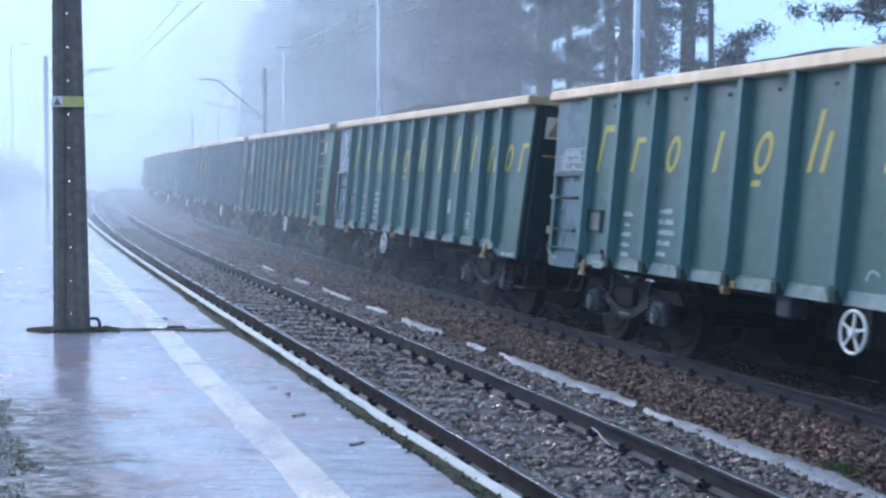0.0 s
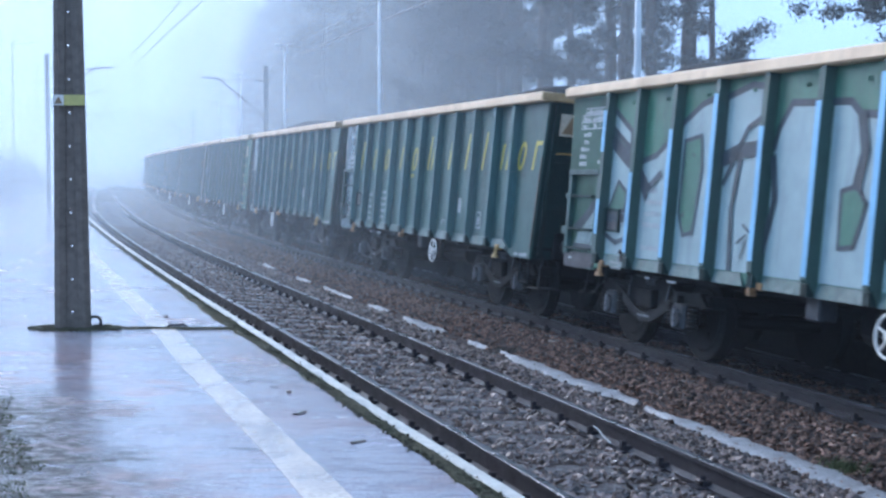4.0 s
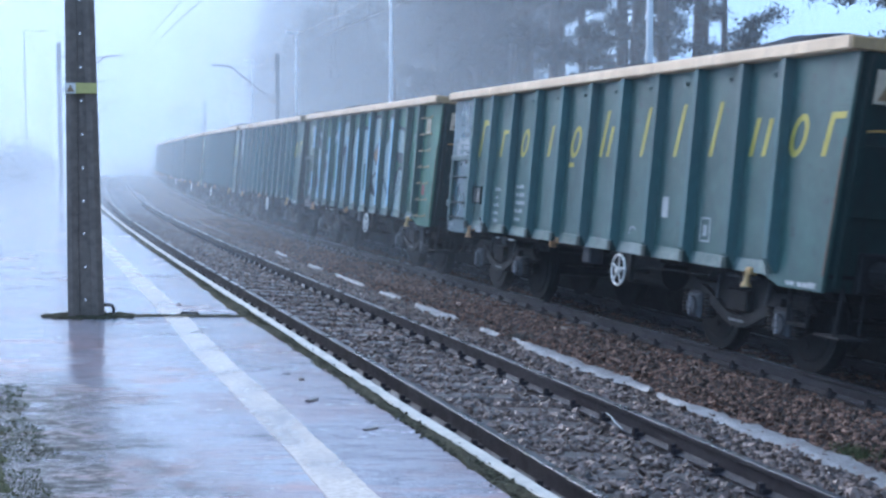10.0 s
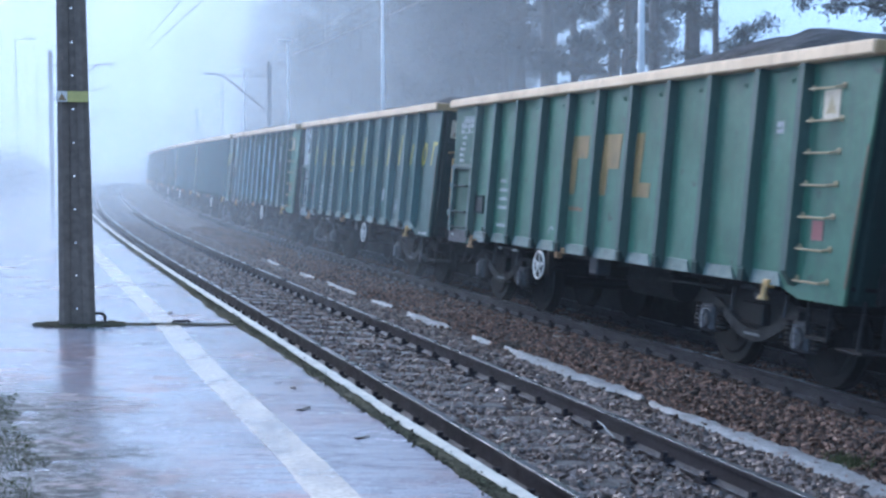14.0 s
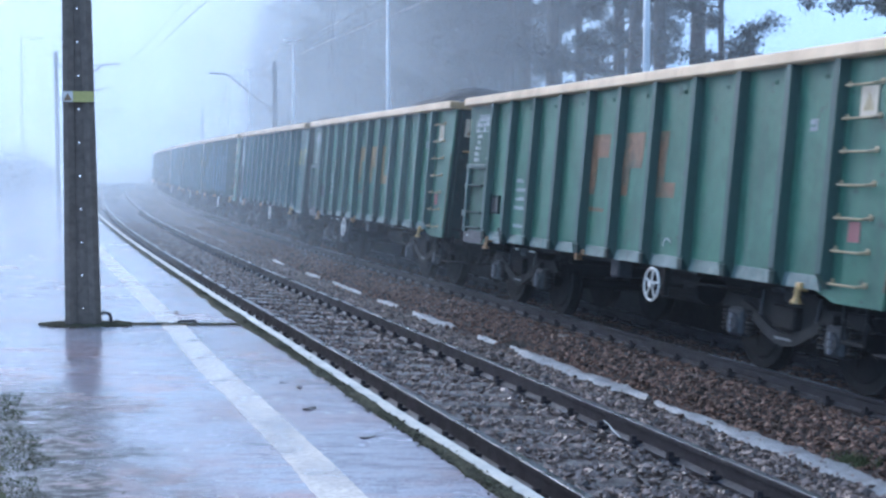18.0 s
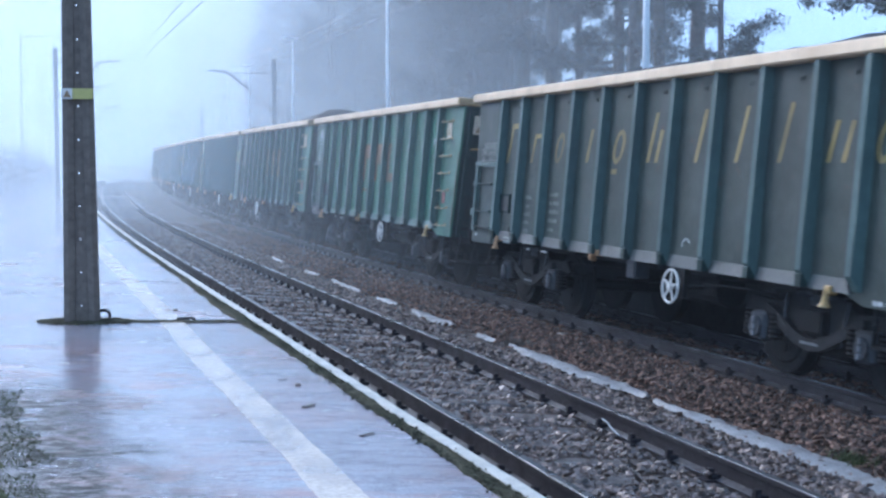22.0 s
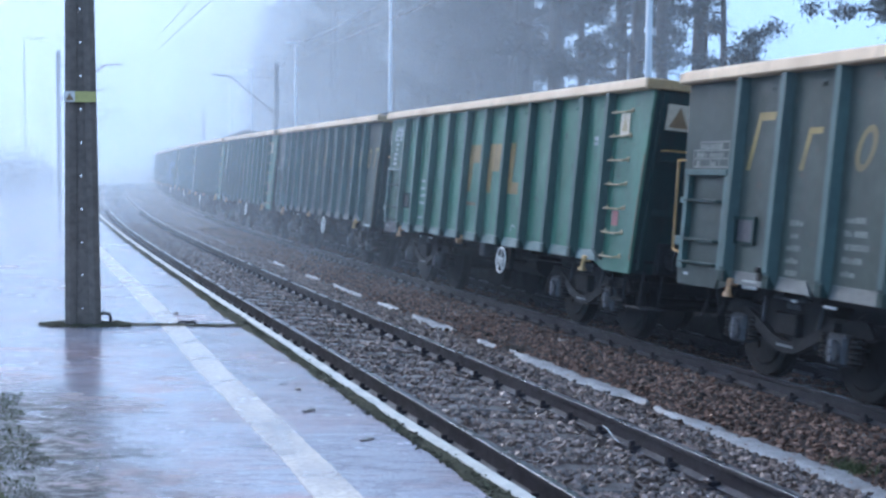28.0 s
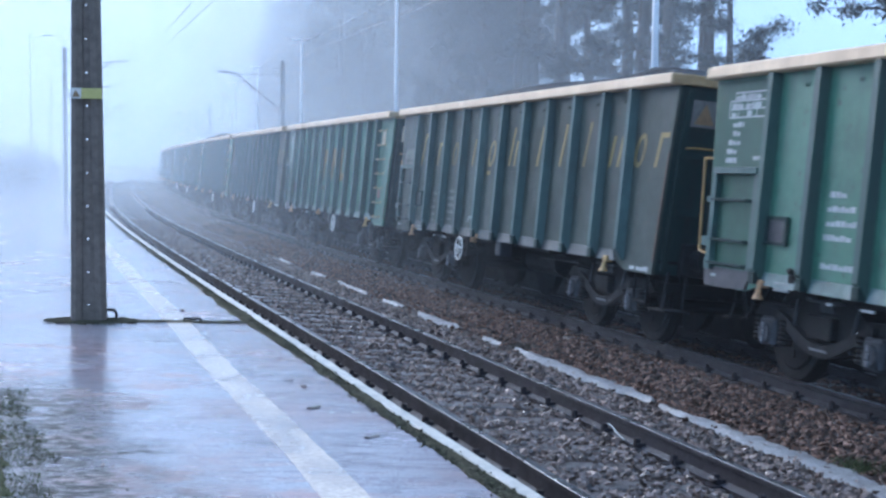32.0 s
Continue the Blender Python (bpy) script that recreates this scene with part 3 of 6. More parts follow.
def bogie(parent, x):
    bm = bmesh.new()
    for y in (-1.0, 1.0):
        out = 1 if y > 0 else -1
        # side frame: two humps over the axleboxes and a low belly between
        profile = [(-1.35, 0.62), (-1.2, 0.76), (-0.62, 0.74), (-0.42, 0.86), (0.42, 0.86), (0.62, 0.74), (1.2, 0.76), (1.35, 0.62), (1.2, 0.58), (0.66, 0.58),
                   (0.45, 0.42), (0.2, 0.34), (-0.2, 0.34), (-0.45, 0.42), (-0.66, 0.58), (-1.2, 0.58)]
        flat(bm, [(a, y - 0.05, b) for a, b in profile], 0.1, (0, 1, 0))
        box(bm, -0.2, 0.2, y + out * 0.05, y + out * 0.14, 0.5, 0.72, 0.01)
    box(bm, -0.22, 0.22, -0.95, 0.95, 0.6, 0.82, 0.02)
    box(bm, -1.32, -1.22, -1.0, 1.0, 0.6, 0.74)
    box(bm, 1.22, 1.32, -1.0, 1.0, 0.6, 0.74)
    b = part("bogie", bm, GRIME, parent, "dark grimy two-axle bogie frame")
    b.location = (x, 0, 0)
    # the broad flange along the belly of the near side frame, and a painted highlight on it
    belly = [(-0.82 + 1.64 * i / 16, 0.64 - 0.26 * math.cos(math.pi * (i / 16 - 0.5)) ** 1.5) for i in range(17)]
    bm = bmesh.new()
    rows = [[bm.verts.new((a, y, z + q)) for y, q in ((1.02, 0.065), (1.12, 0.065), (1.12, -0.055), (1.02, -0.055))] for a, z in belly]
    for p, q in zip(rows, rows[1:]):
        for j in range(4):
            bm.faces.new((p[j], p[(j + 1) % 4], q[(j + 1) % 4], q[j]))
    bm.faces.new(rows[0]), bm.faces.new(rows[-1])
    bmesh.ops.recalc_face_normals(bm, faces=bm.faces)
    lip = part("frame_flange", bm, FLANGE, b, "worn grey flange along the bogie frame")
    bm = bmesh.new()
    flat(bm, [(-0.16, 1.122, 0.385), (0.14, 1.122, 0.385), (0.16, 1.122, 0.41), (-0.14, 1.122, 0.41)], 0.004, (0, 1, 0))
    part("frame_mark", bm, GLINT_STEEL, lip)
    bm = bmesh.new()
    tube(bm, (-0.12, 1.0, 0.8), (0.12, 1.0, 0.8), 0.07, sides=12)
    box(bm, -0.3, 0.3, 0.98, 1.12, 0.84, 0.88, 0.01)
    part("side_bearer", bm, BOX_STEEL, b)
    for q in (-0.52, 0.52):
        bm = bmesh.new()
        pipe(bm, [(q, 1.06, 0.84), (q * 0.96, 1.09, 0.6), (q * 0.9, 1.08, 0.42)], 0.018, 6)
        part("brake_hanger", bm, BOX_STEEL, b)
    for a in (-AXLE, AXLE):
        bm = bmesh.new()
        tube(bm, (0, -1.05, 0), (0, 1.05, 0), 0.08, sides=10)
        for y in (-0.74, 0.74):
            out = 1 if y > 0 else -1
            tube(bm, (0, y - 0.06, 0), (0, y + 0.06, 0), WHEEL_R, WHEEL_R, 28)
            tube(bm, (0, y - out * 0.08, 0), (0, y - out * 0.05, 0), WHEEL_R + 0.028, WHEEL_R + 0.028, 28)
            tube(bm, (0, y + out * 0.06, 0), (0, y + out * 0.075, 0), 0.36, 0.34, 24)
            for q in range(4):
                an = q * math.pi / 2
                tube(bm, (0.2 * math.cos(an), y + out * 0.07, 0.2 * math.sin(an)), (0.2 * math.cos(an), y + out * 0.082, 0.2 * math.sin(an)), 0.045, sides=8)
        w = part("wheelset", bm, WHEEL, b, "turning steel wheel pair on its axle")
        w.location = (a, 0, WHEEL_R)
        for y in (-1.0, 1.0):
            out = 1 if y > 0 else -1
            bm = bmesh.new()
            box(bm, a - 0.15, a + 0.15, min(y, y + out * 0.16), max(y, y + out * 0.16), 0.33, 0.62, 0.03)
            tube(bm, (a, y + out * 0.15, 0.46), (a, y + out * 0.19, 0.46), 0.11, 0.1, 14)
            # bolts, their highlights put into the pale colour
            for q in (-0.07, 0.0, 0.07):
                box(bm, a - 0.02, a + 0.02, y + out * 0.197 - 0.012, y + out * 0.197 + 0.012, 0.46 + q - 0.028, 0.46 + q + 0.028, 0.006, index=1)
            part("axlebox", bm, (BOX_STEEL, GLINT_STEEL), b, "worn grey axlebox cover with bolts in painted highlight tone")
            for q in (-0.24, 0.24):
                bm = bmesh.new()
                last = None
                for i in range(12):
                    r, z = (0.08 if i % 2 else 0.055), 0.36 + i * 0.023
                    row = [bm.verts.new((a + q + r * math.cos(k * math.pi / 5), y + out * 0.08 + r * math.sin(k * math.pi / 5), z)) for k in range(10)]
                    for k in range(10):
                        if last:
                            bm.faces.new((last[k], last[(k + 1) % 10], row[(k + 1) % 10], row[k]))
                    last = row
                part("spring", bm, GRIME, b)
    return b


def ladder_rung(parent, d, z, y, mat, width=0.52):
    bm = bmesh.new()
    x = dx(d)
    pipe(bm, [(x + width / 2, y, z + 0.02), (x + width / 2 - 0.03, y + 0.07, z), (x - width / 2 + 0.03, y + 0.07, z), (x - width / 2, y, z + 0.02)], 0.0115)
    for e in (-1, 1):
        tube(bm, (x + e * width / 2, y - 0.006, z + 0.02), (x + e * width / 2, y + 0.012, z + 0.02), 0.03, sides=8)
    return part("rung", bm, mat, parent, "thin ochre grab rung")


def bars(parent, d, z, rows, mat, pitch=0.1, label="row of faded white lettering"):
    """Unreadable small lettering: short plain bars, one row under the other; rows are lists of (start, length)."""
    cut = random.Random(int(d * 100) + int(z * 100))
    for i, row in enumerate(rows):
        for a, n in row:
            bm = bmesh.new()
            u = a
            while u < a + n - 0.02:
                wide = min(cut.uniform(0.03, 0.09), a + n - u)
                box(bm, dx(d + u + wide), dx(d + u), SIDE + 0.007, SIDE + 0.01, z - i * pitch - 0.055, z - i * pitch - cut.choice((0, 0, 0.014)))
                u += wide + 0.014
            part("inscription", bm, mat, parent, label)


def build_wagon(kind, paint, mark, brake_at, label, tag=False):
    """kind 'plain': lettered along the side, bare tail panel; 'ladder': a rung ladder on the tail panel."""
    w = empty("coal_wagon")
    tagged(w, label, "freight wagon", "wagons of the coal train")
    seed = random.Random(int(brake_at * 100) + len(mark))
    # walls
    for y in (SIDE, -SIDE):
        out = 1 if y > 0 else -1
        bm = bmesh.new()
        ds = [1.1, 1.5, LENGTH - 1.3, LENGTH - 0.9]
        outline = [(end_x(1, 0.85), y - out * 0.03, 0.85)] + [(dx(d), y - out * 0.03, floor_at(d)) for d in ds] + [(end_x(-1, 0.85), y - out * 0.03, 0.85), (TAIL, y - out * 0.03, TOP - 0.03), (NOSE, y - out * 0.03, TOP - 0.03)]
        flat(bm, outline, 0.03 * out, (0, 1, 0))
        part("side_wall", bm, paint, w)
        if out < 0:
            bm = bmesh.new()
            for d in RIBS:
                box(bm, dx(d) - 0.06, dx(d) + 0.06, y - RIB, y, FLOOR + 0.03, TOP - 0.14)
            part("far_ribs", bm, paint, w)
            continue
        for i, d in enumerate(RIBS):
            bm = bmesh.new()
            x = dx(d)
            # a pressed channel: wider at its foot, sloped in at the top and bottom
            prof = [(x - 0.06, y, 0), (x - 0.044, y + RIB, 0), (x + 0.044, y + RIB, 0), (x + 0.06, y, 0)]
            levels = [(FLOOR + 0.0, 0.2), (FLOOR + 0.13, 1.0), (TOP - 0.131, 0.92)]
            rows = [[bm.verts.new((px, y + (py - y) * f, z)) for px, py, _ in prof] for z, f in levels]
            for a, b in zip(rows, rows[1:]):
                for j in range(3):
                    bm.faces.new((a[j], a[j + 1], b[j + 1], b[j]))
            bm.faces.new(rows[0]), bm.faces.new(rows[-1][::-1])
            bmesh.ops.recalc_face_normals(bm, faces=bm.faces)
            part("rib", bm, RIB_GREEN if paint is GREEN else RIB_GREY if paint is GREY else RIB_TEAL, w)
    # small dark lifting lugs under the rim
    for i in range(len(RIBS) - 1):
        bm = bmesh.new()
        x = dx((RIBS[i] + RIBS[i + 1]) / 2 + 0.1)
        box(bm, x - 0.04, x + 0.04, SIDE, SIDE + 0.008, TOP - 0.29, TOP - 0.24, 0.003)
        tube(bm, (x, SIDE + 0.004, TOP - 0.265), (x, SIDE + 0.022, TOP - 0.265), 0.017, sides=6)
        part("lug", bm, paint, w)
    # painted foot plates between the ribs, sloping out like a sill
    for i in range(10):
        bm = bmesh.new()
        a, b = RIBS[i] + 0.075, RIBS[i + 1] - 0.07 - seed.choice((0, 0, 0.08, 0.16))
        rows = [[bm.verts.new((dx(d), SIDE + q, z)) for d, q, z in ((a, 0.036, FLOOR - 0.025), (b, 0.036, FLOOR - 0.025), (b - 0.1, 0.012, FLOOR + 0.1), (a + 0.02, 0.012, FLOOR + 0.1))],
                [bm.verts.new((dx(d), SIDE - 0.005, z)) for d, z in ((a, FLOOR - 0.025), (b, FLOOR - 0.025), (b - 0.1, FLOOR + 0.105), (a + 0.02, FLOOR + 0.105))]]
        bm.faces.new(rows[0]), bm.faces.new(rows[1][::-1])
        for j in range(4):
            bm.faces.new((rows[0][j], rows[1][j], rows[1][(j + 1) % 4], rows[0][(j + 1) % 4]))
        bmesh.ops.recalc_face_normals(bm, faces=bm.faces)
        part("foot_plate", bm, GREY_SCUFF if paint is GREY else SCUFF, w, "pale scuffed foot plate")
        # dark wedge put in for the dark notch at the rib's foot
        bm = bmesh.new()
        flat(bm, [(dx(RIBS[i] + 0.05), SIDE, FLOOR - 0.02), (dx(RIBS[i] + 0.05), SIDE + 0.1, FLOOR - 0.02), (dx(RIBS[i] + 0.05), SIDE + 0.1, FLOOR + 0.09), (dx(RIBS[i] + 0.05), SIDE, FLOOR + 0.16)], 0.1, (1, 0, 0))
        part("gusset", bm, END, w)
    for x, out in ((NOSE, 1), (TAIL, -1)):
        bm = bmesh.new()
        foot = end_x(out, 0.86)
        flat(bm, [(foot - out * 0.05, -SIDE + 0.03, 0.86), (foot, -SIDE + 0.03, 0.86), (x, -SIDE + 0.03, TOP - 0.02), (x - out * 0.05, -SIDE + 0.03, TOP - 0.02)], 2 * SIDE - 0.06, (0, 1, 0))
        part("end_wall", bm, END, w, "sloping green end wall, coloured dark as if in shade")
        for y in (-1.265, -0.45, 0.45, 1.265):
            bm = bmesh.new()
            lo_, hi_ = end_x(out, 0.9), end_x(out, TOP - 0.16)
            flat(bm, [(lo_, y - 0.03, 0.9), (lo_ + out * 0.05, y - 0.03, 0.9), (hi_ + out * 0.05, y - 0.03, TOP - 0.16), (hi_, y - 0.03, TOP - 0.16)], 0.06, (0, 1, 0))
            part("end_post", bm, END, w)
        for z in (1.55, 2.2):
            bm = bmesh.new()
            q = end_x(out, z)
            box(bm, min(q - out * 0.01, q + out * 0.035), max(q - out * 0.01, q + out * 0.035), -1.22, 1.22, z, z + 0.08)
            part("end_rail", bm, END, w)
        # warning plate on the end
        bm = bmesh.new()
        zl, zh = TOP - 0.58, TOP - 0.28
        lo_, hi_ = end_x(out, zl) + out * 0.052, end_x(out, zh) + out * 0.052
        flat(bm, [(lo_, 0.9, zl), (lo_ + out * 0.008, 0.9, zl), (hi_ + out * 0.008, 0.9, zh), (hi_, 0.9, zh)], 0.32, (0, 1, 0))
        flat(bm, [(lo_ + out * 0.012, 0.935, zl + 0.03), (lo_ + out * 0.012, 1.185, zl + 0.03), (hi_ + out * 0.008, 1.06, zh - 0.03)], 0.004 * out, (1, 0, 0), index=1)
        part("warning_plate", bm, (DIM_PLATE if paint is GREY else CREAM, AMBER), w, "pale square plate with an amber warning triangle")
        # end handrail
        bm = bmesh.new()
        q = x + out * (0.3 if out > 0 and brake_at in (4.55, 7.32) else 0.1)
        if out > 0:
            pipe(bm, [(end_x(1, 2.2), 1.24, 2.2), (q, 1.3, 2.2), (q - 0.06, 1.3, 1.2), (end_x(1, 1.14), 1.3, 1.14)], 0.014)
        else:
            pipe(bm, [(end_x(-1, 2.32), 1.2, 2.32), (q, 1.2, 2.32), (q, 0.2, 2.32), (end_x(-1, 2.32), 0.2, 2.32)], 0.011)
        part("handrail", bm, ORANGE, w, "orange end handrail")
        # buffers, coupling and hose
        for y in (-0.875, 0.875):
            bm = bmesh.new()
            foot = end_x(out, 1.05)
            box(bm, min(foot - out * 0.05, foot + out * 0.07), max(foot - out * 0.05, foot + out * 0.07), y - 0.2, y + 0.2, 0.86, 1.24, 0.02)
            tube(bm, (foot, y, 1.05), (x + out * 0.2, y, 1.05), 0.12, sides=14)
            tube(bm, (x + out * 0.2, y, 1.05), (x + out * 0.235, y, 1.05), 0.2, 0.22, 18)
            part("buffer", bm, GRIME, w)
        bm = bmesh.new()
        box(bm, min(x - out * 0.3, x + out * 0.2), max(x - out * 0.3, x + out * 0.2), -0.06, 0.06, 1.0, 1.1)
        part("coupling", bm, GRIME, w)
        bm = bmesh.new()
        pipe(bm, [(x + out * 0.1, 0.4, 1.0), (x + out * 0.22, 0.45, 0.7), (x + out * 0.25, 0.42, 0.5)], 0.028)
        part("brake_hose", bm, GRIME, w)
        # shunter's step under the corner
        if out < 0:
            bm = bmesh.new()
            xa = dx(11.42)
            pipe(bm, [(xa, 1.22, 0.9), (xa + 0.01, 1.26, 0.46)], 0.02)
            pipe(bm, [(xa + 0.05, 0.95, 0.9), (xa + 0.05, 0.98, 0.46)], 0.016)
            box(bm, xa - 0.12, xa + 0.3, 0.95, 1.3, 0.44, 0.465, 0.006)
            part("shunter_step", bm, FLANGE, w)
        else:
            for d, q in ((0.62, 0.0), (0.98, 0.03)):
                bm = bmesh.new()
                pipe(bm, [(dx(d), 1.2, 0.9), (dx(d), 1.22, 0.68), (dx(d - 0.06), 1.23, 0.55 + q), (dx(d - 0.22), 1.22, 0.52 + q)], 0.017)
                part("bent_hanger", bm, FLANGE, w)
    # brake rigging loop beside the rear bogie
    bm = bmesh.new()
    for d in (10.52, 10.86):
        pipe(bm, [(dx(d), 1.2, 0.9), (dx(d + 0.04), 1.22, 0.7), (dx(d), 1.2, 0.5)], 0.022)
    pipe(bm, [(dx(10.52), 1.2, 0.5), (dx(10.86), 1.2, 0.5)], 0.022)
    part("rigging_loop", bm, FLANGE, w, "grimy hanging rigging loop")
    # rim
    for y in (1, -1):
        bm = bmesh.new()
        ends = []
        for e in (NOSE, TAIL):
            k = 1 if e > 0 else -1
            ends.append([bm.verts.new((e - k * cut * (1 if k > 0 else 0.3), y * (SIDE + q), z)) for cut, q, z in ((0.0, -0.06, TOP - 0.13), (0.0, 0.115, TOP - 0.13), (0.012, 0.135, TOP - 0.112), (0.05, 0.125, TOP - 0.016), (0.06, 0.11, TOP), (0.06, -0.06, TOP))])
        for j in range(6):
            bm.faces.new((ends[0][j], ends[0][(j + 1) % 6], ends[1][(j + 1) % 6], ends[1][j]))
        bm.faces.new(ends[0]), bm.faces.new(ends[1])
        bmesh.ops.recalc_face_normals(bm, faces=bm.faces)
        part("rim", bm, RIM, w, "cream painted top rim with rust scuffs")
    for x, out in ((NOSE, 1), (TAIL, -1)):
        bm = bmesh.new()
        box(bm, min(x - out * 0.06, x + out * 0.045), max(x - out * 0.06, x + out * 0.045), -SIDE + 0.06, SIDE - 0.06, TOP - 0.12, TOP - 0.004, 0.01)
        box(bm, min(x + out * 0.004, x + out * 0.042), max(x + out * 0.004, x + out * 0.042), -SIDE - 0.12, SIDE + 0.12, TOP - 0.126, TOP - 0.012, 0.008)
        part("end_rim", bm, WORN_ORANGE if out < 0 else RIM, w, "scuffed end rim")
    # rusty upright edge of the tail corner
    bm = bmesh.new()
    lo_, hi_ = end_x(-1, 1.0), end_x(-1, 2.27)
    flat(bm, [(lo_, SIDE + 0.001, 1.0), (lo_ + 0.02, SIDE + 0.001, 1.0), (hi_ + 0.02, SIDE + 0.001, 2.24), (hi_, SIDE + 0.001, 2.27)], 0.006, (0, 1, 0))
    part("corner_edge", bm, RUST, w, "rusty upright corner edge")
    # floor, centre sill, tank
    bm = bmesh.new()
    box(bm, TAIL + 0.26, NOSE - 0.26, -SIDE + 0.06, SIDE - 0.06, FLOOR + 0.02, FLOOR + 0.1)
    box(bm, TAIL + 0.26, NOSE - 0.26, -0.28, 0.28, 0.8, FLOOR + 0.02)
    box(bm, TAIL + 1.9, NOSE - 1.9, SIDE - 0.42, SIDE - 0.34, 0.86, FLOOR + 0.02)
    for d in RIBS[1:-1:2]:
        box(bm, dx(d) - 0.05, dx(d) + 0.05, -SIDE + 0.1, SIDE - 0.1, 0.88, FLOOR + 0.02)
    part("underframe", bm, GRIME, w)
    bm = bmesh.new()
    tube(bm, (-1.4, 0.75, 0.72), (-0.2, 0.75, 0.72), 0.19, sides=16)
    part("air_tank", bm, GRIME, w)
    bm = bmesh.new()
    box(bm, dx(5.9) - 0.12, dx(5.9) + 0.12, SIDE - 0.25, SIDE - 0.05, 0.72, 0.99, 0.02)
    part("brake_valve_box", bm, BOX_STEEL, w)
    bm = bmesh.new()
    box(bm, dx(5.05) - 0.1, dx(5.05) + 0.1, SIDE - 0.02, SIDE + 0.05, 0.93, 1.0, 0.01)
    box(bm, dx(4.95) - 0.03, dx(4.95) + 0.03, SIDE - 0.02, SIDE + 0.07, 0.86, 0.95, 0.01)
    part("brake_lever", bm, HOOK, w, "orange-tipped brake lever")
    bm = bmesh.new()
    pipe(bm, [(dx(7.6), SIDE - 0.1, 0.8), (dx(9.0), SIDE - 0.15, 0.83)], 0.012)
    part("brake_rod", bm, GRIME, w)
    # white handwheel
    bm = bmesh.new()
    cx, cy, cz = dx(brake_at), SIDE + 0.13, 0.735
    ring(bm, (cx, cy, cz), 0.18, 0.0145)
    tube(bm, (cx, cy - 0.03, cz), (cx, cy + 0.03, cz), 0.038, sides=10)
    for q in range(5):
        an = q * 2 * math.pi / 5 + 0.4
        box(bm, 0.03, 0.17, -0.008, 0.008, -0.0095, 0.0095, turn=Matrix.Translation((cx, cy, cz)) @ Matrix.Rotation(-an, 4, "Y"))
    wheel = part("handwheel", bm, WHITE, w, "white five-spoked handbrake wheel")
    bm = bmesh.new()
    tube(bm, (cx, cy - 0.4, cz), (cx, cy - 0.02, cz), 0.025)
    box(bm, cx - 0.09, cx + 0.02, SIDE - 0.04, SIDE + 0.02, cz - 0.12, FLOOR + 0.05)
    part("handwheel_bracket", bm, GRIME, wheel)
    bm = bmesh.new()
    for i in range(5):
        an = 0.3 + i * 0.5
        box(bm, -0.009, 0.009, SIDE + 0.002, SIDE + 0.006, -0.026, 0.026, turn=Matrix.Translation((cx - 0.03 + 0.09 * math.cos(an), 0, FLOOR + 0.2 + 0.09 * math.sin(an))) @ Matrix.Rotation(-an, 4, "Y"))
    part("brake_marks", bm, FADED, w)
    # rope hooks
    for d in (1.46, 10.12):
        bm = bmesh.new()
        x = dx(d)
        g = 1.3 if d > 5 else 1.25
        box(bm, x - 0.045 * g, x + 0.025 * g, SIDE - 0.03, SIDE + 0.05 * g, 0.99 - 0.06 * g, 0.99, 0.012)
        tube(bm, (x, SIDE + 0.035 * g, 0.96), (x, SIDE + 0.045 * g, 0.97 - 0.11 * g), 0.024 * g, sides=8)
        tube(bm, (x, SIDE + 0.045 * g, 0.97 - 0.1 * g), (x, SIDE + 0.045 * g, 0.97 - 0.135 * g), 0.03 * g, 0.045 * g, 10)
        part("rope_hook", bm, HOOK_YELLOW if d > 5 else HOOK, w, "worn yellow rope hook bracket" if d > 5 else "worn orange rope hook bracket")
    # leading corner: a ladder of three steps between two posts, a label box, a lower plate
    corner = CORNER if paint is TEAL else GREY_CORNER if paint is GREY else GREEN_CORNER
    bm = bmesh.new()
    flat(bm, [(dx(1.18), SIDE + 0.001, 1.06), (end_x(1, 1.06), SIDE + 0.001, 1.06), (end_x(1, TOP - 0.16), SIDE + 0.001, TOP - 0.16), (dx(1.3), SIDE + 0.001, TOP - 0.16), (dx(1.3), SIDE + 0.001, 2.1)], 0.004, (0, 1, 0))
    panel = part("corner_panel", bm, corner, w, "flat corner panel")
    for d0, d1, z in ((0.3, 1.08, 1.75), (0.36, 1.08, 1.335), (0.32, 1.12, 1.09)):
        bm = bmesh.new()
        pipe(bm, [(dx(d0), SIDE, z), (dx(d0 + 0.02), SIDE + 0.055, z), (dx(d1 - 0.02), SIDE + 0.055, z), (dx(d1), SIDE, z)], 0.018)
        part("corner_step", bm, END, panel, "dark green step at the leading corner")
    bm = bmesh.new()
    box(bm, dx(0.41), dx(0.32), SIDE, SIDE + 0.07, 1.07, 2.02, 0.006)
    box(bm, dx(1.24), dx(0.32), SIDE, SIDE + 0.085, 2.02, 2.085, 0.006)
    box(bm, dx(0.34), dx(0.2), SIDE - 0.02, SIDE + 0.05, 1.72, 1.785, 0.006)
    box(bm, dx(0.37), dx(0.18), SIDE - 0.02, SIDE + 0.06, 1.26, 1.36, 0.006)
    box(bm, dx(0.42), dx(0.28), SIDE - 0.02, SIDE + 0.06, 1.02, 1.14, 0.006)
    part("corner_frame", bm, FRAME, panel, "dark green ladder frame at the corner")
    bm = bmesh.new()
    box(bm, dx(1.29), dx(1.19), SIDE, SIDE + 0.075, 1.05, 2.02, 0.008)
    part("corner_post", bm, RIB_GREEN if paint is GREEN else RIB_GREY if paint is GREY else RIB_TEAL, panel)
    bm = bmesh.new()
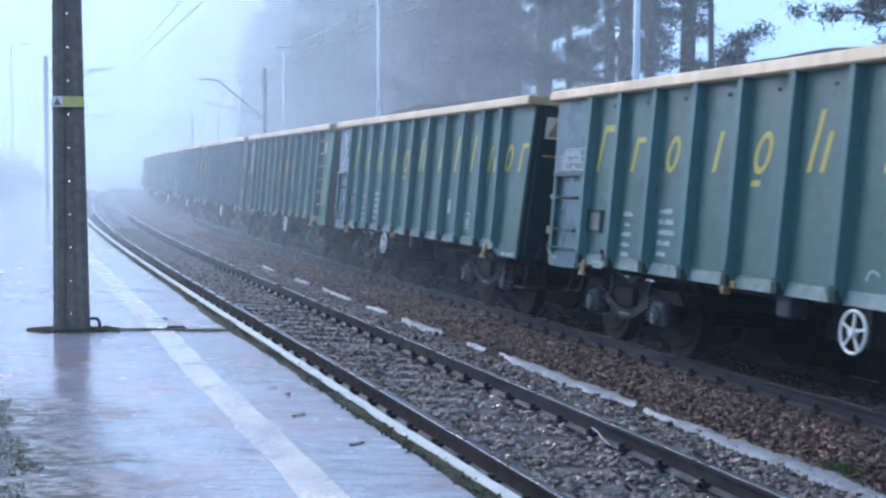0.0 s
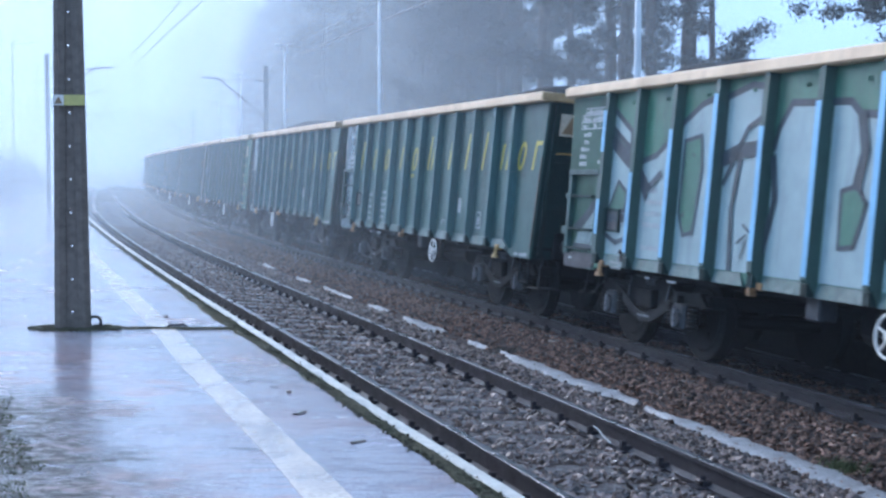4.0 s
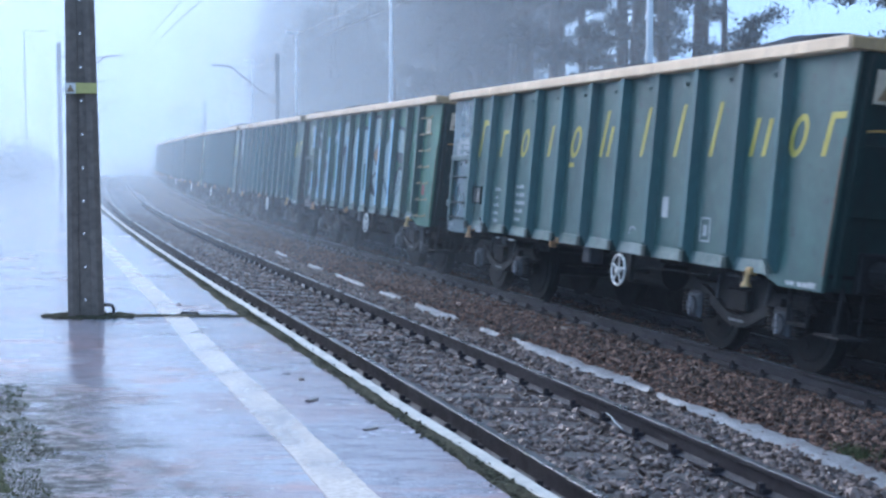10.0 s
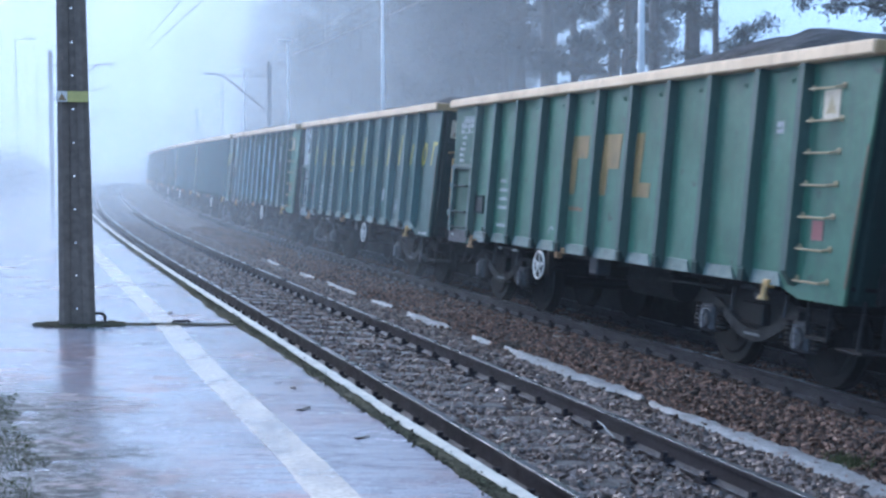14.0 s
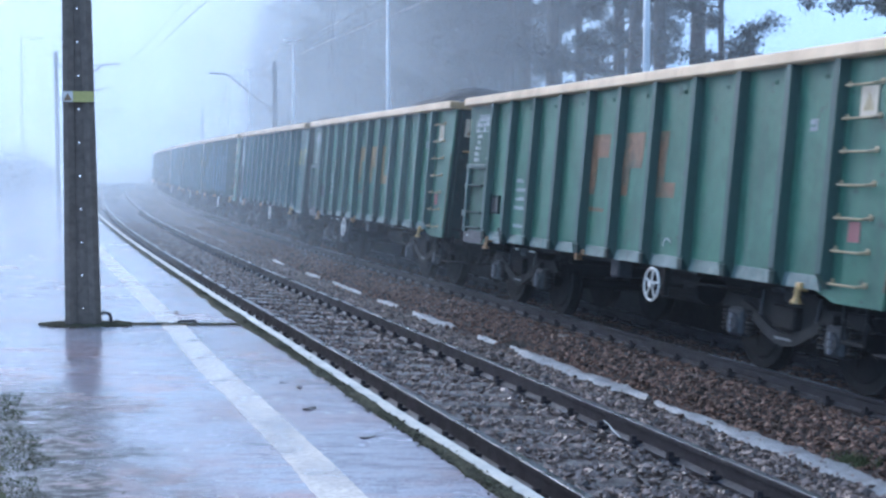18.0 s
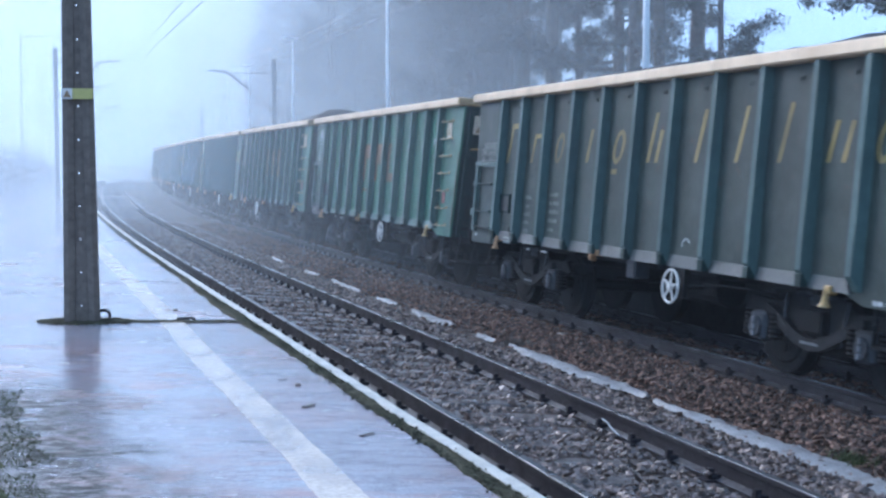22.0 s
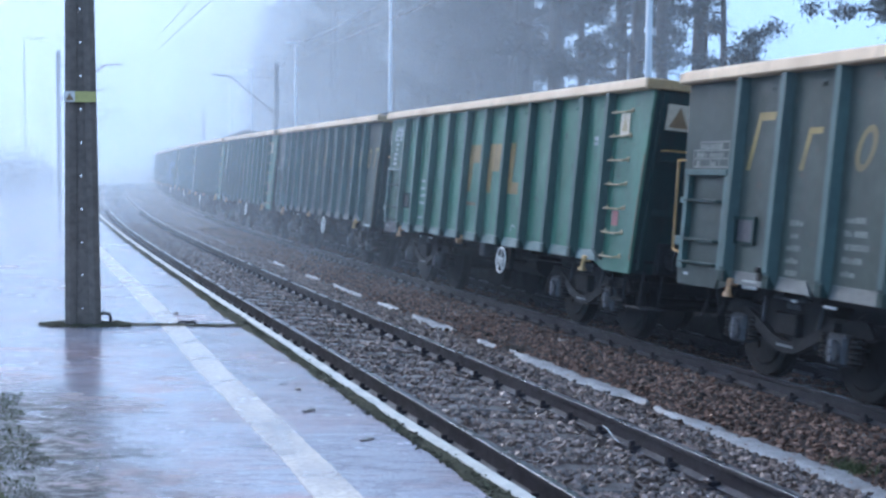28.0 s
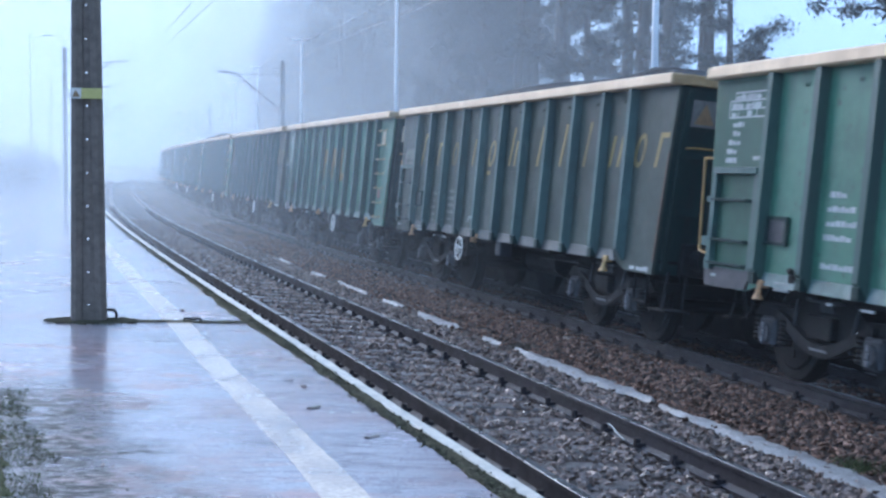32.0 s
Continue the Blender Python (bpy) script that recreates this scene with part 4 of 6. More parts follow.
    flat(bm, [(end_x(1, 0.85) - 0.01, SIDE + 0.001, 0.85), (dx(0.7), SIDE + 0.001, 0.845), (dx(1.12), SIDE + 0.001, 0.865), (dx(1.22), SIDE + 0.001, 1.05), (end_x(1, 1.05), SIDE + 0.001, 1.05)], 0.02, (0, 1, 0))
    part("kick_plate", bm, GREY_CORNER if paint is GREY else BROWN_PLATE if kind == "ladder" else corner, w, "scuffed lower corner plate")
    bm = bmesh.new()
    box(bm, dx(0.5), dx(0.4), SIDE + 0.021, SIDE + 0.025, 0.95, 0.98)
    part("paint_dab", bm, FADED, w)
    bm = bmesh.new()
    for a, b, c, e in ((1.42, 1.46, 1.34, 1.62), (1.78, 1.82, 1.34, 1.62), (1.46, 1.78, 1.585, 1.62), (1.46, 1.78, 1.34, 1.37)):
        box(bm, dx(b), dx(a), SIDE, SIDE + 0.035, c, e)
    box(bm, dx(1.782), dx(1.458), SIDE + 0.001, SIDE + 0.014, 1.368, 1.587, index=1)
    part("label_holder", bm, (END, DIM_PLATE if paint is TEAL else BROWN_PLATE), w, "dark framed label holder")
    # small plates along the sill
    bm = bmesh.new()
    box(bm, dx(1.95), dx(1.68), SIDE + 0.002, SIDE + 0.03, 0.905, 0.995, 0.006)
    part("sill_plate", bm, SILL_PLATE, w, "scuffed white plate on the sill")
    for d, n in ((2.5, 0.1), (3.05, 0.24)):
        bm = bmesh.new()
        box(bm, dx(d + n * 0.8), dx(d), SIDE - 0.06, SIDE - 0.04, 0.85, 0.873)
        part("sill_mark", bm, LABEL, w)
    bm = bmesh.new()
    tube(bm, (dx(1.98), SIDE, 1.1), (dx(1.98), SIDE + 0.06, 1.12), 0.03, sides=8)
    box(bm, dx(2.03), dx(1.93), SIDE, SIDE + 0.03, 1.0, 1.08, 0.005)
    part("label_clip", bm, GRIME, w)
    # lettering
    ink = DULL_INK if paint is GREY else FADED

    def table(d, z, wide, rows, step, first):
        """A stencilled table of thin rules with unreadable entries: the first row starts further in."""
        bm = bmesh.new()
        for i in range(rows + 1):
            a = d + (first if i == 0 else 0)
            box(bm, dx(d + wide), dx(a), SIDE + 0.006, SIDE + 0.009, z - i * step - 0.008, z - i * step + 0.008)
        for i in range(rows):
            a = d + (first if i == 0 else 0)
            for k in range(5):
                u = a + (d + wide - a) * k / 4
                box(bm, dx(u + 0.007), dx(u - 0.007), SIDE + 0.006, SIDE + 0.009, z - (i + 1) * step + 0.0085, z - i * step - 0.0085)
        part("stencil_table", bm, ink, w, "white stencilled table of thin rules")
        bars(w, d + first + 0.03, z - 0.02, [[(0, 0.5)], [(-0.08, 0.22), (0.2, 0.3)], [(-0.08, 0.1), (0.25, 0.1)]], ink, step)
    if kind == "plain":
        table(0.36, 2.38, 0.76, 3, 0.088, 0.12)
        bars(w, 2.4, 1.62, [[(0.02, 0.24)], [(0.06, 0.14)], [(0, 0.24)], [(0, 0.22)], [(0.02, 0.2)]], ink, 0.118)
        bars(w, 3.33, 1.68, [[(0, 0.32)], [(0, 0.12), (0.16, 0.2)], [(0.02, 0.36)], [(0, 0.3)], [(0, 0.24)]], ink, 0.118)
        if paint is not GREY:
            bm = bmesh.new()
            box(bm, dx(8.2), dx(8.05), SIDE + 0.004, SIDE + 0.009, 1.4, 1.63)
            part("label_plate", bm, LABEL, w, "scuffed white paper label")
            bm = bmesh.new()
            for a, b, lo, hi in ((8.98, 9.0, 1.18, 1.44), (9.18, 9.2, 1.18, 1.44), (9.0, 9.18, 1.42, 1.44), (9.0, 9.18, 1.18, 1.2), (9.05, 9.13, 1.24, 1.36)):
                box(bm, dx(b), dx(a), SIDE + 0.004, SIDE + 0.007, lo, hi)
            part("stencil_frame", bm, FADED, w, "white stencilled frame")
        bars(w, 10.75, 0.93, [[(0, 0.14), (0.2, 0.3)]], LABEL)
    else:
        table(0.44, 2.86, 0.74, 3, 0.085, 0.1)
        bars(w, 0.46, 2.56, [[(0.08, 0.22)], [(0.1, 0.14)], [(0.02, 0.24)], [(0, 0.2)], [(0, 0.22)]], FADED, 0.092)
        bars(w, 1.02, 2.22, [[(0, 0.12)]], FADED)
        bars(w, 2.47, 1.88, [[(0, 0.26)], [(-0.02, 0.44)], [(-0.02, 0.5)], [(-0.05, 0.45)], [], [(-0.05, 0.56)]], FADED, 0.13)
        bars(w, 10.02, 2.5, [[(0, 0.12)], [(0, 0.12)]], FADED, 0.06)
    if mark == "long":
        # slanted plain marks along the side: bars, pairs of bars and rings
        ink = YELLOW if paint is not GREY else DULL_OCHRE
        z0, lean = 2.085, 0.3
        for d, k in ((1.72, "flag"), (2.64, "hook"), (3.5, "ring"), (4.5, "bar"), (5.38, "low"), (6.35, "pair"), (7.42, "tall"), (8.28, "tall"), (9.1, "tall"), (10.05, "short"), (10.72, "ring"), (11.3, "hook")):
            bm = bmesh.new()

            def slant(a, lo, hi, wide):
                flat(bm, [(dx(d + a + lean * (h - z0)), SIDE + 0.002, h) for a, h in ((a, lo), (a + wide, lo), (a + wide, hi), (a, hi))], 0.003, (0, 1, 0))

            def oval(a, lo, hi, half, wide):
                rows = []
                for i in range(20):
                    q = 2 * math.pi * i / 20
                    row = []
                    for r in (0.0, wide):
                        z = (lo + hi) / 2 + ((hi - lo) / 2 - r) * math.sin(q)
                        for y in (SIDE + 0.002, SIDE + 0.005):
                            row.append(bm.verts.new((dx(d + a + lean * (z - z0) + (half - r) * math.cos(q)), y, z)))
                    rows.append(row)
                for i in range(20):
                    p, q = rows[i], rows[(i + 1) % 20]
                    for j, m in ((0, 1), (1, 3), (3, 2), (2, 0)):
                        bm.faces.new((p[j], p[m], q[m], q[j]))
                bmesh.ops.recalc_face_normals(bm, faces=bm.faces)
            if k == "ring":
                oval(-0.03, z0 - 0.01, z0 + 0.4, 0.14, 0.062)
            elif k == "low":
                oval(-0.03, z0 - 0.02, z0 + 0.4, 0.15, 0.062)
                slant(-0.12, z0 - 0.14, z0 - 0.08, 0.16)
            else:
                slant({"pair": -0.17, "short": -0.2, "flag": -0.22, "hook": -0.16}.get(k, -0.08), z0, z0 + {"bar": 0.42, "short": 0.38, "hook": 0.4}.get(k, 0.57), 0.07)
                if k in ("pair", "short"):
                    slant(0.04, z0, z0 + 0.37, 0.07)
                if k == "flag":
                    slant(-0.14, z0 + 0.49, z0 + 0.57, 0.24)
                if k == "hook":
                    slant(-0.085, z0 + 0.34, z0 + 0.4, 0.16)
            part("side_mark", bm, ink, w, "slanted painted mark")
    elif mark in ("short", "faded"):
        for d, k in ((5.31, 0), (6.27, 1), (7.18, 2)):
            bm = bmesh.new()
            for a, b, lo, hi in ((-0.25, -0.04, 1.71, 2.46), ((-0.04, 0.26, 2.17, 2.46), (-0.04, 0.26, 2.04, 2.46), (-0.04, 0.25, 1.71, 1.88))[k]):
                flat(bm, [(dx(d + q + 0.1 * (h - 2.08)), SIDE + 0.002, h) for q, h in ((b, lo), (a, lo), (a, hi), (b, hi))], 0.004, (0, 1, 0))
            part("side_mark", bm, OCHRE if mark == "short" else WORN_OCHRE, w, "large faded ochre painted marks")
        bars(w, 5.12, 1.55, [[(0, 0.46)]], WORN_OCHRE, label="short row of faded reddish lettering")
    if kind == "ladder":
        for i in range(7):
            ladder_rung(w, 10.83, TOP - 0.375 - i * 0.292, SIDE, RUNG, 0.48)
        bm = bmesh.new()
        box(bm, dx(11.03), dx(10.78), SIDE + 0.004, SIDE + 0.012, TOP - 0.66, TOP - 0.385)
        flat(bm, [(dx(10.985), SIDE + 0.0125, TOP - 0.6), (dx(10.83), SIDE + 0.0125, TOP - 0.6), (dx(10.905), SIDE + 0.0125, TOP - 0.43)], 0.003, (0, 1, 0), index=1)
        part("warning_label", bm, (CREAM, AMBER_PALE), w, "small cream plate with a triangle behind the upper rungs")
        bm = bmesh.new()
        box(bm, dx(10.93), dx(10.76), SIDE + 0.002, SIDE + 0.008, 1.4, 1.58)
        part("label_plate", bm, RED, w, "small faded red plate")
    if tag:
        spray_tag(w)
    # the load
    bm = bmesh.new()
    nx, ny = 60, 12
    grid = []
    for i in range(nx + 1):
        row = []
        for j in range(ny + 1):
            u, v = i / nx, j / ny
            swell = (1 - (2 * v - 1) ** 2) * min(1, u * 6, (1 - u) * 6) * (0.18 + 0.32 * max(0.0, noise.noise((u * 3.1 + brake_at, brake_at * 2 + len(mark), 0)) + 0.4))
            swell += (1 - (2 * v - 1) ** 2) * (0.11 if paint is TEAL else 0.07) * math.exp(-((u - 0.2) / 0.11) ** 2)
            swell += (1 - (2 * v - 1) ** 2) * (0.2 if brake_at < 4.7 else 0.0) * math.exp(-((u - 0.36) / 0.2) ** 2)
            z = TOP - 0.08 + swell + 0.06 * noise.noise((u * 22, v * 6, brake_at)) + 0.03 * noise.noise((u * 51, v * 13, brake_at))
            row.append(bm.verts.new((TAIL + 0.08 + u * (LENGTH - 0.16), (v * 2 - 1) * (SIDE - 0.07), z)))
        grid.append(row)
    for i in range(nx):
        for j in range(ny):
            bm.faces.new((grid[i][j], grid[i + 1][j], grid[i + 1][j + 1], grid[i][j + 1]))
    part("coal_load", bm, COAL, w, "heaped wet black coal")
    bogie(w, dx(2.08))
    bogie(w, dx(9.42))
    return w


def spray_tag(w):
    """Large spray-painted shapes, pale blue with dark outlines, over most of the side."""
    y = SIDE + 0.002

    def blob(points, mat, lift=0.0):
        bm = bmesh.new()
        flat(bm, [(dx(d), y + lift, z) for d, z in points], 0.003, (0, 1, 0))
        part("spray_paint", bm, mat, w, "pale and dark spray-painted lettering shapes")

    def stroke(points, wide, mat, lift):
        bm = bmesh.new()
        for (d0, z0), (d1, z1) in zip(points, points[1:]):
            r = math.hypot(d1 - d0, z1 - z0)
            nd, nz = -(z1 - z0) / r * wide / 2, (d1 - d0) / r * wide / 2
            ed, ez = (d1 - d0) / r * wide * 0.3, (z1 - z0) / r * wide * 0.3
            flat(bm, [(dx(d0 + nd - ed), y + lift, z0 + nz - ez), (dx(d0 - nd - ed), y + lift, z0 - nz - ez), (dx(d1 - nd + ed), y + lift, z1 - nz + ez), (dx(d1 + nd + ed), y + lift, z1 + nz + ez)], 0.002, (0, 1, 0))
        part("spray_line", bm, mat, w, "dark sprayed outline")

    low = FLOOR + 0.11
    # pale fields between the ribs, from the leading end to the tail
    for points in (
        [(0.5, 1.12), (1.15, 1.12), (1.15, 1.68), (0.62, 1.34)],
        [(1.45, 2.8), (1.95, 2.54), (1.95, 2.33), (1.45, 2.58)],
        [(1.45, low), (2.14, low), (2.14, 2.05), (1.8, 2.2), (1.45, 2.38)],
        [(2.3, low), (3.06, low), (3.06, 2.48), (2.62, 2.25), (2.3, 2.19)],
        [(3.22, low), (4.0, low), (4.0, 2.86), (3.6, 2.78), (3.22, 2.6)],
        [(4.16, low), (4.94, low), (4.94, 2.9), (4.6, 2.93), (4.16, 2.84)],
        [(5.1, low), (5.88, low), (5.88, 2.7), (5.36, 2.72), (5.16, 2.48), (5.1, 2.3)],
        [(6.04, low), (6.82, low), (6.82, 2.55), (6.45, 2.58), (6.3, 2.69), (6.04, 2.7)],
        [(6.98, low), (7.77, low), (7.77, 2.56), (7.42, 2.91), (6.98, 2.9)],
        [(7.93, low), (8.7, low), (8.7, 2.9), (8.22, 2.9), (7.98, 2.68), (7.93, 2.4)],
        [(8.87, 2.16), (9.36, 2.1), (9.44, 2.4), (9.28, 2.6), (8.87, 2.66)],
        [(8.87, low), (9.44, low), (9.38, 1.78), (9.2, 1.88), (9.02, 1.84), (8.87, 1.6)],
    ):
        blob(points, TAG_PALE, 0.0)
        high = [p for p in points if p[1] > low + 0.02]
        if len(high) > 1:
            stroke(high, 0.07, TAG_DARK, 0.004)
    # the green left bare inside the outlines
    for points, mat in (
        ([(1.47, 1.6), (1.7, 1.95), (1.95, 1.82), (1.92, 1.6)], GREEN), ([(3.28, 1.62), (3.42, 1.38), (3.62, 1.42), (3.72, 2.1), (3.66, 2.45), (3.3, 2.4)], GREEN),
        ([(6.3, 1.4), (6.52, 1.42), (6.66, 1.8), (6.5, 1.95), (6.28, 1.9)], GREEN), ([(7.0, 1.68), (7.1, 1.52), (7.42, 1.3), (7.0, 1.36)], END),
        ([(7.0, 2.12), (7.5, 2.42), (7.5, 2.0), (7.3, 1.92)], AMBER), ([(7.52, 2.42), (7.74, 2.4), (7.7, 1.95), (7.52, 1.99)], GREEN), ([(8.0, 2.3), (8.24, 2.5), (8.1, 2.7), (7.97, 2.6)], GREEN),
    ):
        blob(points, mat, 0.007)
        stroke(points + points[:1], 0.045, TAG_DARK, 0.011)
    # broad dark strokes
    for points, wide in (
        ([(1.47, 2.44), (1.85, 2.26), (2.13, 2.12)], 0.15), ([(2.3, 2.05), (2.5, 1.88), (2.78, 2.04)], 0.09), ([(2.32, 1.95), (2.45, 1.78)], 0.1), ([(1.46, 1.5), (1.9, 1.52)], 0.1),
        ([(4.18, 2.2), (4.5, 2.28), (4.9, 2.3)], 0.16), ([(4.5, 2.2), (4.4, 1.7), (4.45, 1.1)], 0.08), ([(4.2, 1.95), (4.6, 2.5), (4.9, 2.62)], 0.06), ([(5.12, 2.2), (5.2, 1.8), (5.06, 1.3)], 0.09),
        ([(6.5, 2.54), (6.58, 2.25), (6.5, 1.95)], 0.13), ([(6.98, 1.62), (7.3, 1.74), (7.74, 1.72)], 0.07), ([(7.52, 1.84), (7.76, 1.74)], 0.15), ([(7.95, 1.68), (8.2, 1.48), (8.55, 1.16)], 0.075),
        ([(8.72, 1.55), (8.95, 1.72)], 0.14), ([(8.89, 2.1), (9.1, 2.02), (9.36, 2.0)], 0.12), ([(0.52, 1.36), (0.8, 1.5), (1.1, 1.72)], 0.08), ([(1.46, 1.3), (1.75, 1.22), (2.1, 1.3)], 0.06),
    ):
        stroke(points, wide, TAG_DARK, 0.014)
    # the ribs sprayed light blue, up to where the spray reached
    for d, lo_, hi_ in zip(RIBS[:9], (1.2, 1.02, 1.02, 1.02, 1.1, 1.02, 1.02, 1.02, 1.02), (1.72, 2.05, 2.52, 2.86, 2.5, 2.7, 2.9, 2.45, 2.8)):
        bm = bmesh.new()
        x = dx(d)
        box(bm, x - 0.043, x + 0.043, SIDE + RIB + 0.001, SIDE + RIB + 0.004, lo_ + 0.1, hi_)
        part("sprayed_rib", bm, TAG_BLUE, w, "light blue spray on a rib")
    bm = bmesh.new()
    box(bm, dx(RIBS[0]) - 0.043, dx(RIBS[0]) + 0.043, SIDE + RIB + 0.001, SIDE + RIB + 0.004, 2.3, 2.8)
    part("sprayed_rib", bm, TAG_BLUE, w, "light blue spray on a rib")
    for d, z, a in ((9.0, 1.5, 0.3), (9.1, 1.6, -0.4), (9.2, 1.45, 0.7), (9.0, 1.35, 1.4), (9.15, 1.7, -0.9), (4.65, 1.4, 0.5), (4.75, 1.5, -0.5), (4.7, 1.3, 1.2)):
        bm = bmesh.new()
        box(bm, -0.1, 0.1, y + 0.016, y + 0.018, -0.012, 0.012, turn=Matrix.Translation((dx(d), 0, z)) @ Matrix.Rotation(a, 4, "Y"))
        part("scrawl", bm, TAG_DARK, w, "small dark scrawled stroke")


TEXT = {
    "teal": "teal open coal wagon with yellow slanted side marks, heaped with coal",
    "grey": "weathered grey-green open coal wagon with dull yellow side marks",
    "green": "green open coal wagon with ochre marks and a side ladder",
    "worn": "green open coal wagon with faded reddish marks and a side ladder",
    "bare": "green open coal wagon with a side ladder and no large marks",
    "tag": "green coal wagon covered in pale blue spray paint",
}
# order in the train, first one farthest ahead: look, handwheel's distance behind the leading end
TRAIN = (("green", 7.3), ("teal", 7.3), ("green", 7.3), ("teal", 7.3), ("teal", 7.3), ("grey", 7.3), ("grey", 7.3), ("green", 7.3), ("teal", 4.75),
         ("teal", 7.3), ("tag", 7.3), ("teal", 7.3), ("green", 4.55), ("worn", 7.3), ("grey", 7.3), ("green", 7.3), ("grey", 4.55), ("green", 7.32), ("teal", 7.3))
FIRST = -9


def wagon_pose(front, t):
    """The wagon whose leading end is at front at 13 s."""
    mid = front - 0.1 - LENGTH / 2 + SPEED * (t - 13)
    a, b = on_track(True, mid + PIVOT), on_track(True, mid - PIVOT)
    fore = (a - b).normalized()
    th = math.atan2(fore.y, fore.x)
    return Matrix.Translation((a + b) / 2) @ Matrix.Rotation(th, 4, "Z") @ Matrix.Rotation(LEAN, 4, "X")


wagons, models = [], {}
for i, (look_, brake_at) in enumerate(TRAIN):
    front = 52.52 - PITCH * (FIRST + i)
    key = (look_, brake_at)
    if key in models:
        w = copy_thing(models[key], wagon_pose(front, 0))
    else:
        paint = {"teal": TEAL, "grey": GREY, "green": GREEN, "worn": GREEN, "bare": GREEN, "tag": GREEN}[look_]
        w = build_wagon("plain" if look_ in ("teal", "grey") else "ladder", paint, {"teal": "long", "grey": "long", "green": "short", "worn": "faded"}.get(look_, ""), brake_at, TEXT[look_], look_ == "tag")
        w.matrix_world = wagon_pose(front, 0)
        models[key] = w
    wagons.append((w, front))


# ---- mast on the platform ----
def mast_on_platform():
    top, base = 0.24, 0.352
    height = 8.6
    m = empty("catenary_mast", Matrix.Translation((-3.7, 13.86, LEVEL)) @ Matrix.Rotation(radians(12), 4, "Z") @ Matrix.Rotation(radians(-0.1), 4, "Y"))
    tagged(m, "dark steel catenary mast with bolt holes standing in the platform", "mast")

    def half(z):
        return (base + (top - base) * z / 5.0) / 2
    for e in (-1, 1):
        bm = bmesh.new()
        rows = []
        for z in (0, 3, 6, height):
            h = half(z)
            rows.append([bm.verts.new((e * h, -0.1, z)), bm.verts.new((e * (h - 0.05), -0.12, z)), bm.verts.new((e * (h - 0.11), -0.1, z)), bm.verts.new((e * (h - 0.11), 0.1, z)), bm.verts.new((e * h, 0.1, z))])
        for a, b in zip(rows, rows[1:]):
            for j in range(5):
                bm.faces.new((a[j], a[(j + 1) % 5], b[(j + 1) % 5], b[j]))
        bm.faces.new(rows[0]), bm.faces.new(rows[-1])
        bmesh.ops.recalc_face_normals(bm, faces=bm.faces)
        part("flange", bm, MAST, m)
    bm = bmesh.new()
    z, holes = 0.0, [0.18 + 0.335 * i for i in range(26)]
    for h in holes:
        w = half(h) - 0.1
        box(bm, -w, w, -0.08, -0.03, z, h - 0.01)
        box(bm, -w, -0.01, -0.08, -0.03, h - 0.01, h + 0.01)
        box(bm, 0.01, w, -0.08, -0.03, h - 0.01, h + 0.01)
        z = h + 0.01
    part("web", bm, MAST, m)
    bm = bmesh.new()
    zb = 2.31
    w = half(zb)
    box(bm, -w - 0.004, w + 0.004, -0.135, -0.122, zb - 0.05, zb + 0.055, index=0)
    box(bm, -w - 0.004, -w + 0.1, -0.139, -0.135, zb - 0.05, zb + 0.055, index=1)
    flat(bm, [(-w + 0.01, -0.141, zb - 0.035), (-w + 0.09, -0.141, zb - 0.035), (-w + 0.05, -0.141, zb + 0.04)], 0.002, (0, -1, 0), index=2)
    part("warning_band", bm, (SIGN_YELLOW, WHITE, AMBER), m, "yellow and white warning band with a small triangle")
    return m


mast_on_platform()

random.seed(7)
bm = bmesh.new()
for i in range(260):
    a, r = random.uniform(0, 6.28), 0.15 + 0.22 * random.random() ** 1.5
    p = Vector((-3.66 + r * math.cos(a) * 1.25, 13.84 + r * math.sin(a) * 0.7, LEVEL + 0.008))
    bmesh.ops.create_icosphere(bm, subdivisions=1, radius=random.uniform(0.02, 0.05), matrix=Matrix.Translation(p) @ Matrix.Diagonal((1.4, 1, 0.6, 1)))
tagged(part("moss_at_mast", bm, MOSS), "ring of wet moss and mud round the mast foot", "moss", kind="stuff")


# ---- lamp posts beyond the train ----
def lamp_post():
    p = empty("lamp_post")
    tagged(p, "slim pale galvanised lamp post beside the tracks", "lamp post", "lamp posts along the far side")
    bm = bmesh.new()
    tube(bm, (0, 0, -0.6), (0, 0, 8.4), 0.105, 0.05, 14)
    part("pole", bm, GALV, p, smooth=True)
    bm = bmesh.new()
    box(bm, -0.2, 0.5, -0.1, 0.1, 8.38, 8.48, 0.03)
    part("lamp_head", bm, GALV, p)
    bm = bmesh.new()
    box(bm, -0.15, 0.15, -0.15, 0.15, -0.65, -0.55, 0.02)
    part("base_plate", bm, GALV, p)
    return p


first = lamp_post()
for i, (s, lat) in enumerate(((23.5, 9.0), (45.9, 9.0), (68.8, 9.0), (90.3, 9.0), (109, 9.0), (131, 9.0))):
    m = Matrix.Translation(at(s, lat, 0)) @ Matrix.Rotation(math.pi / 2 - heading(s) + 1.57, 4, "Z")
    if i:
        copy_thing(first, m)
    else:
        first.matrix_world = m


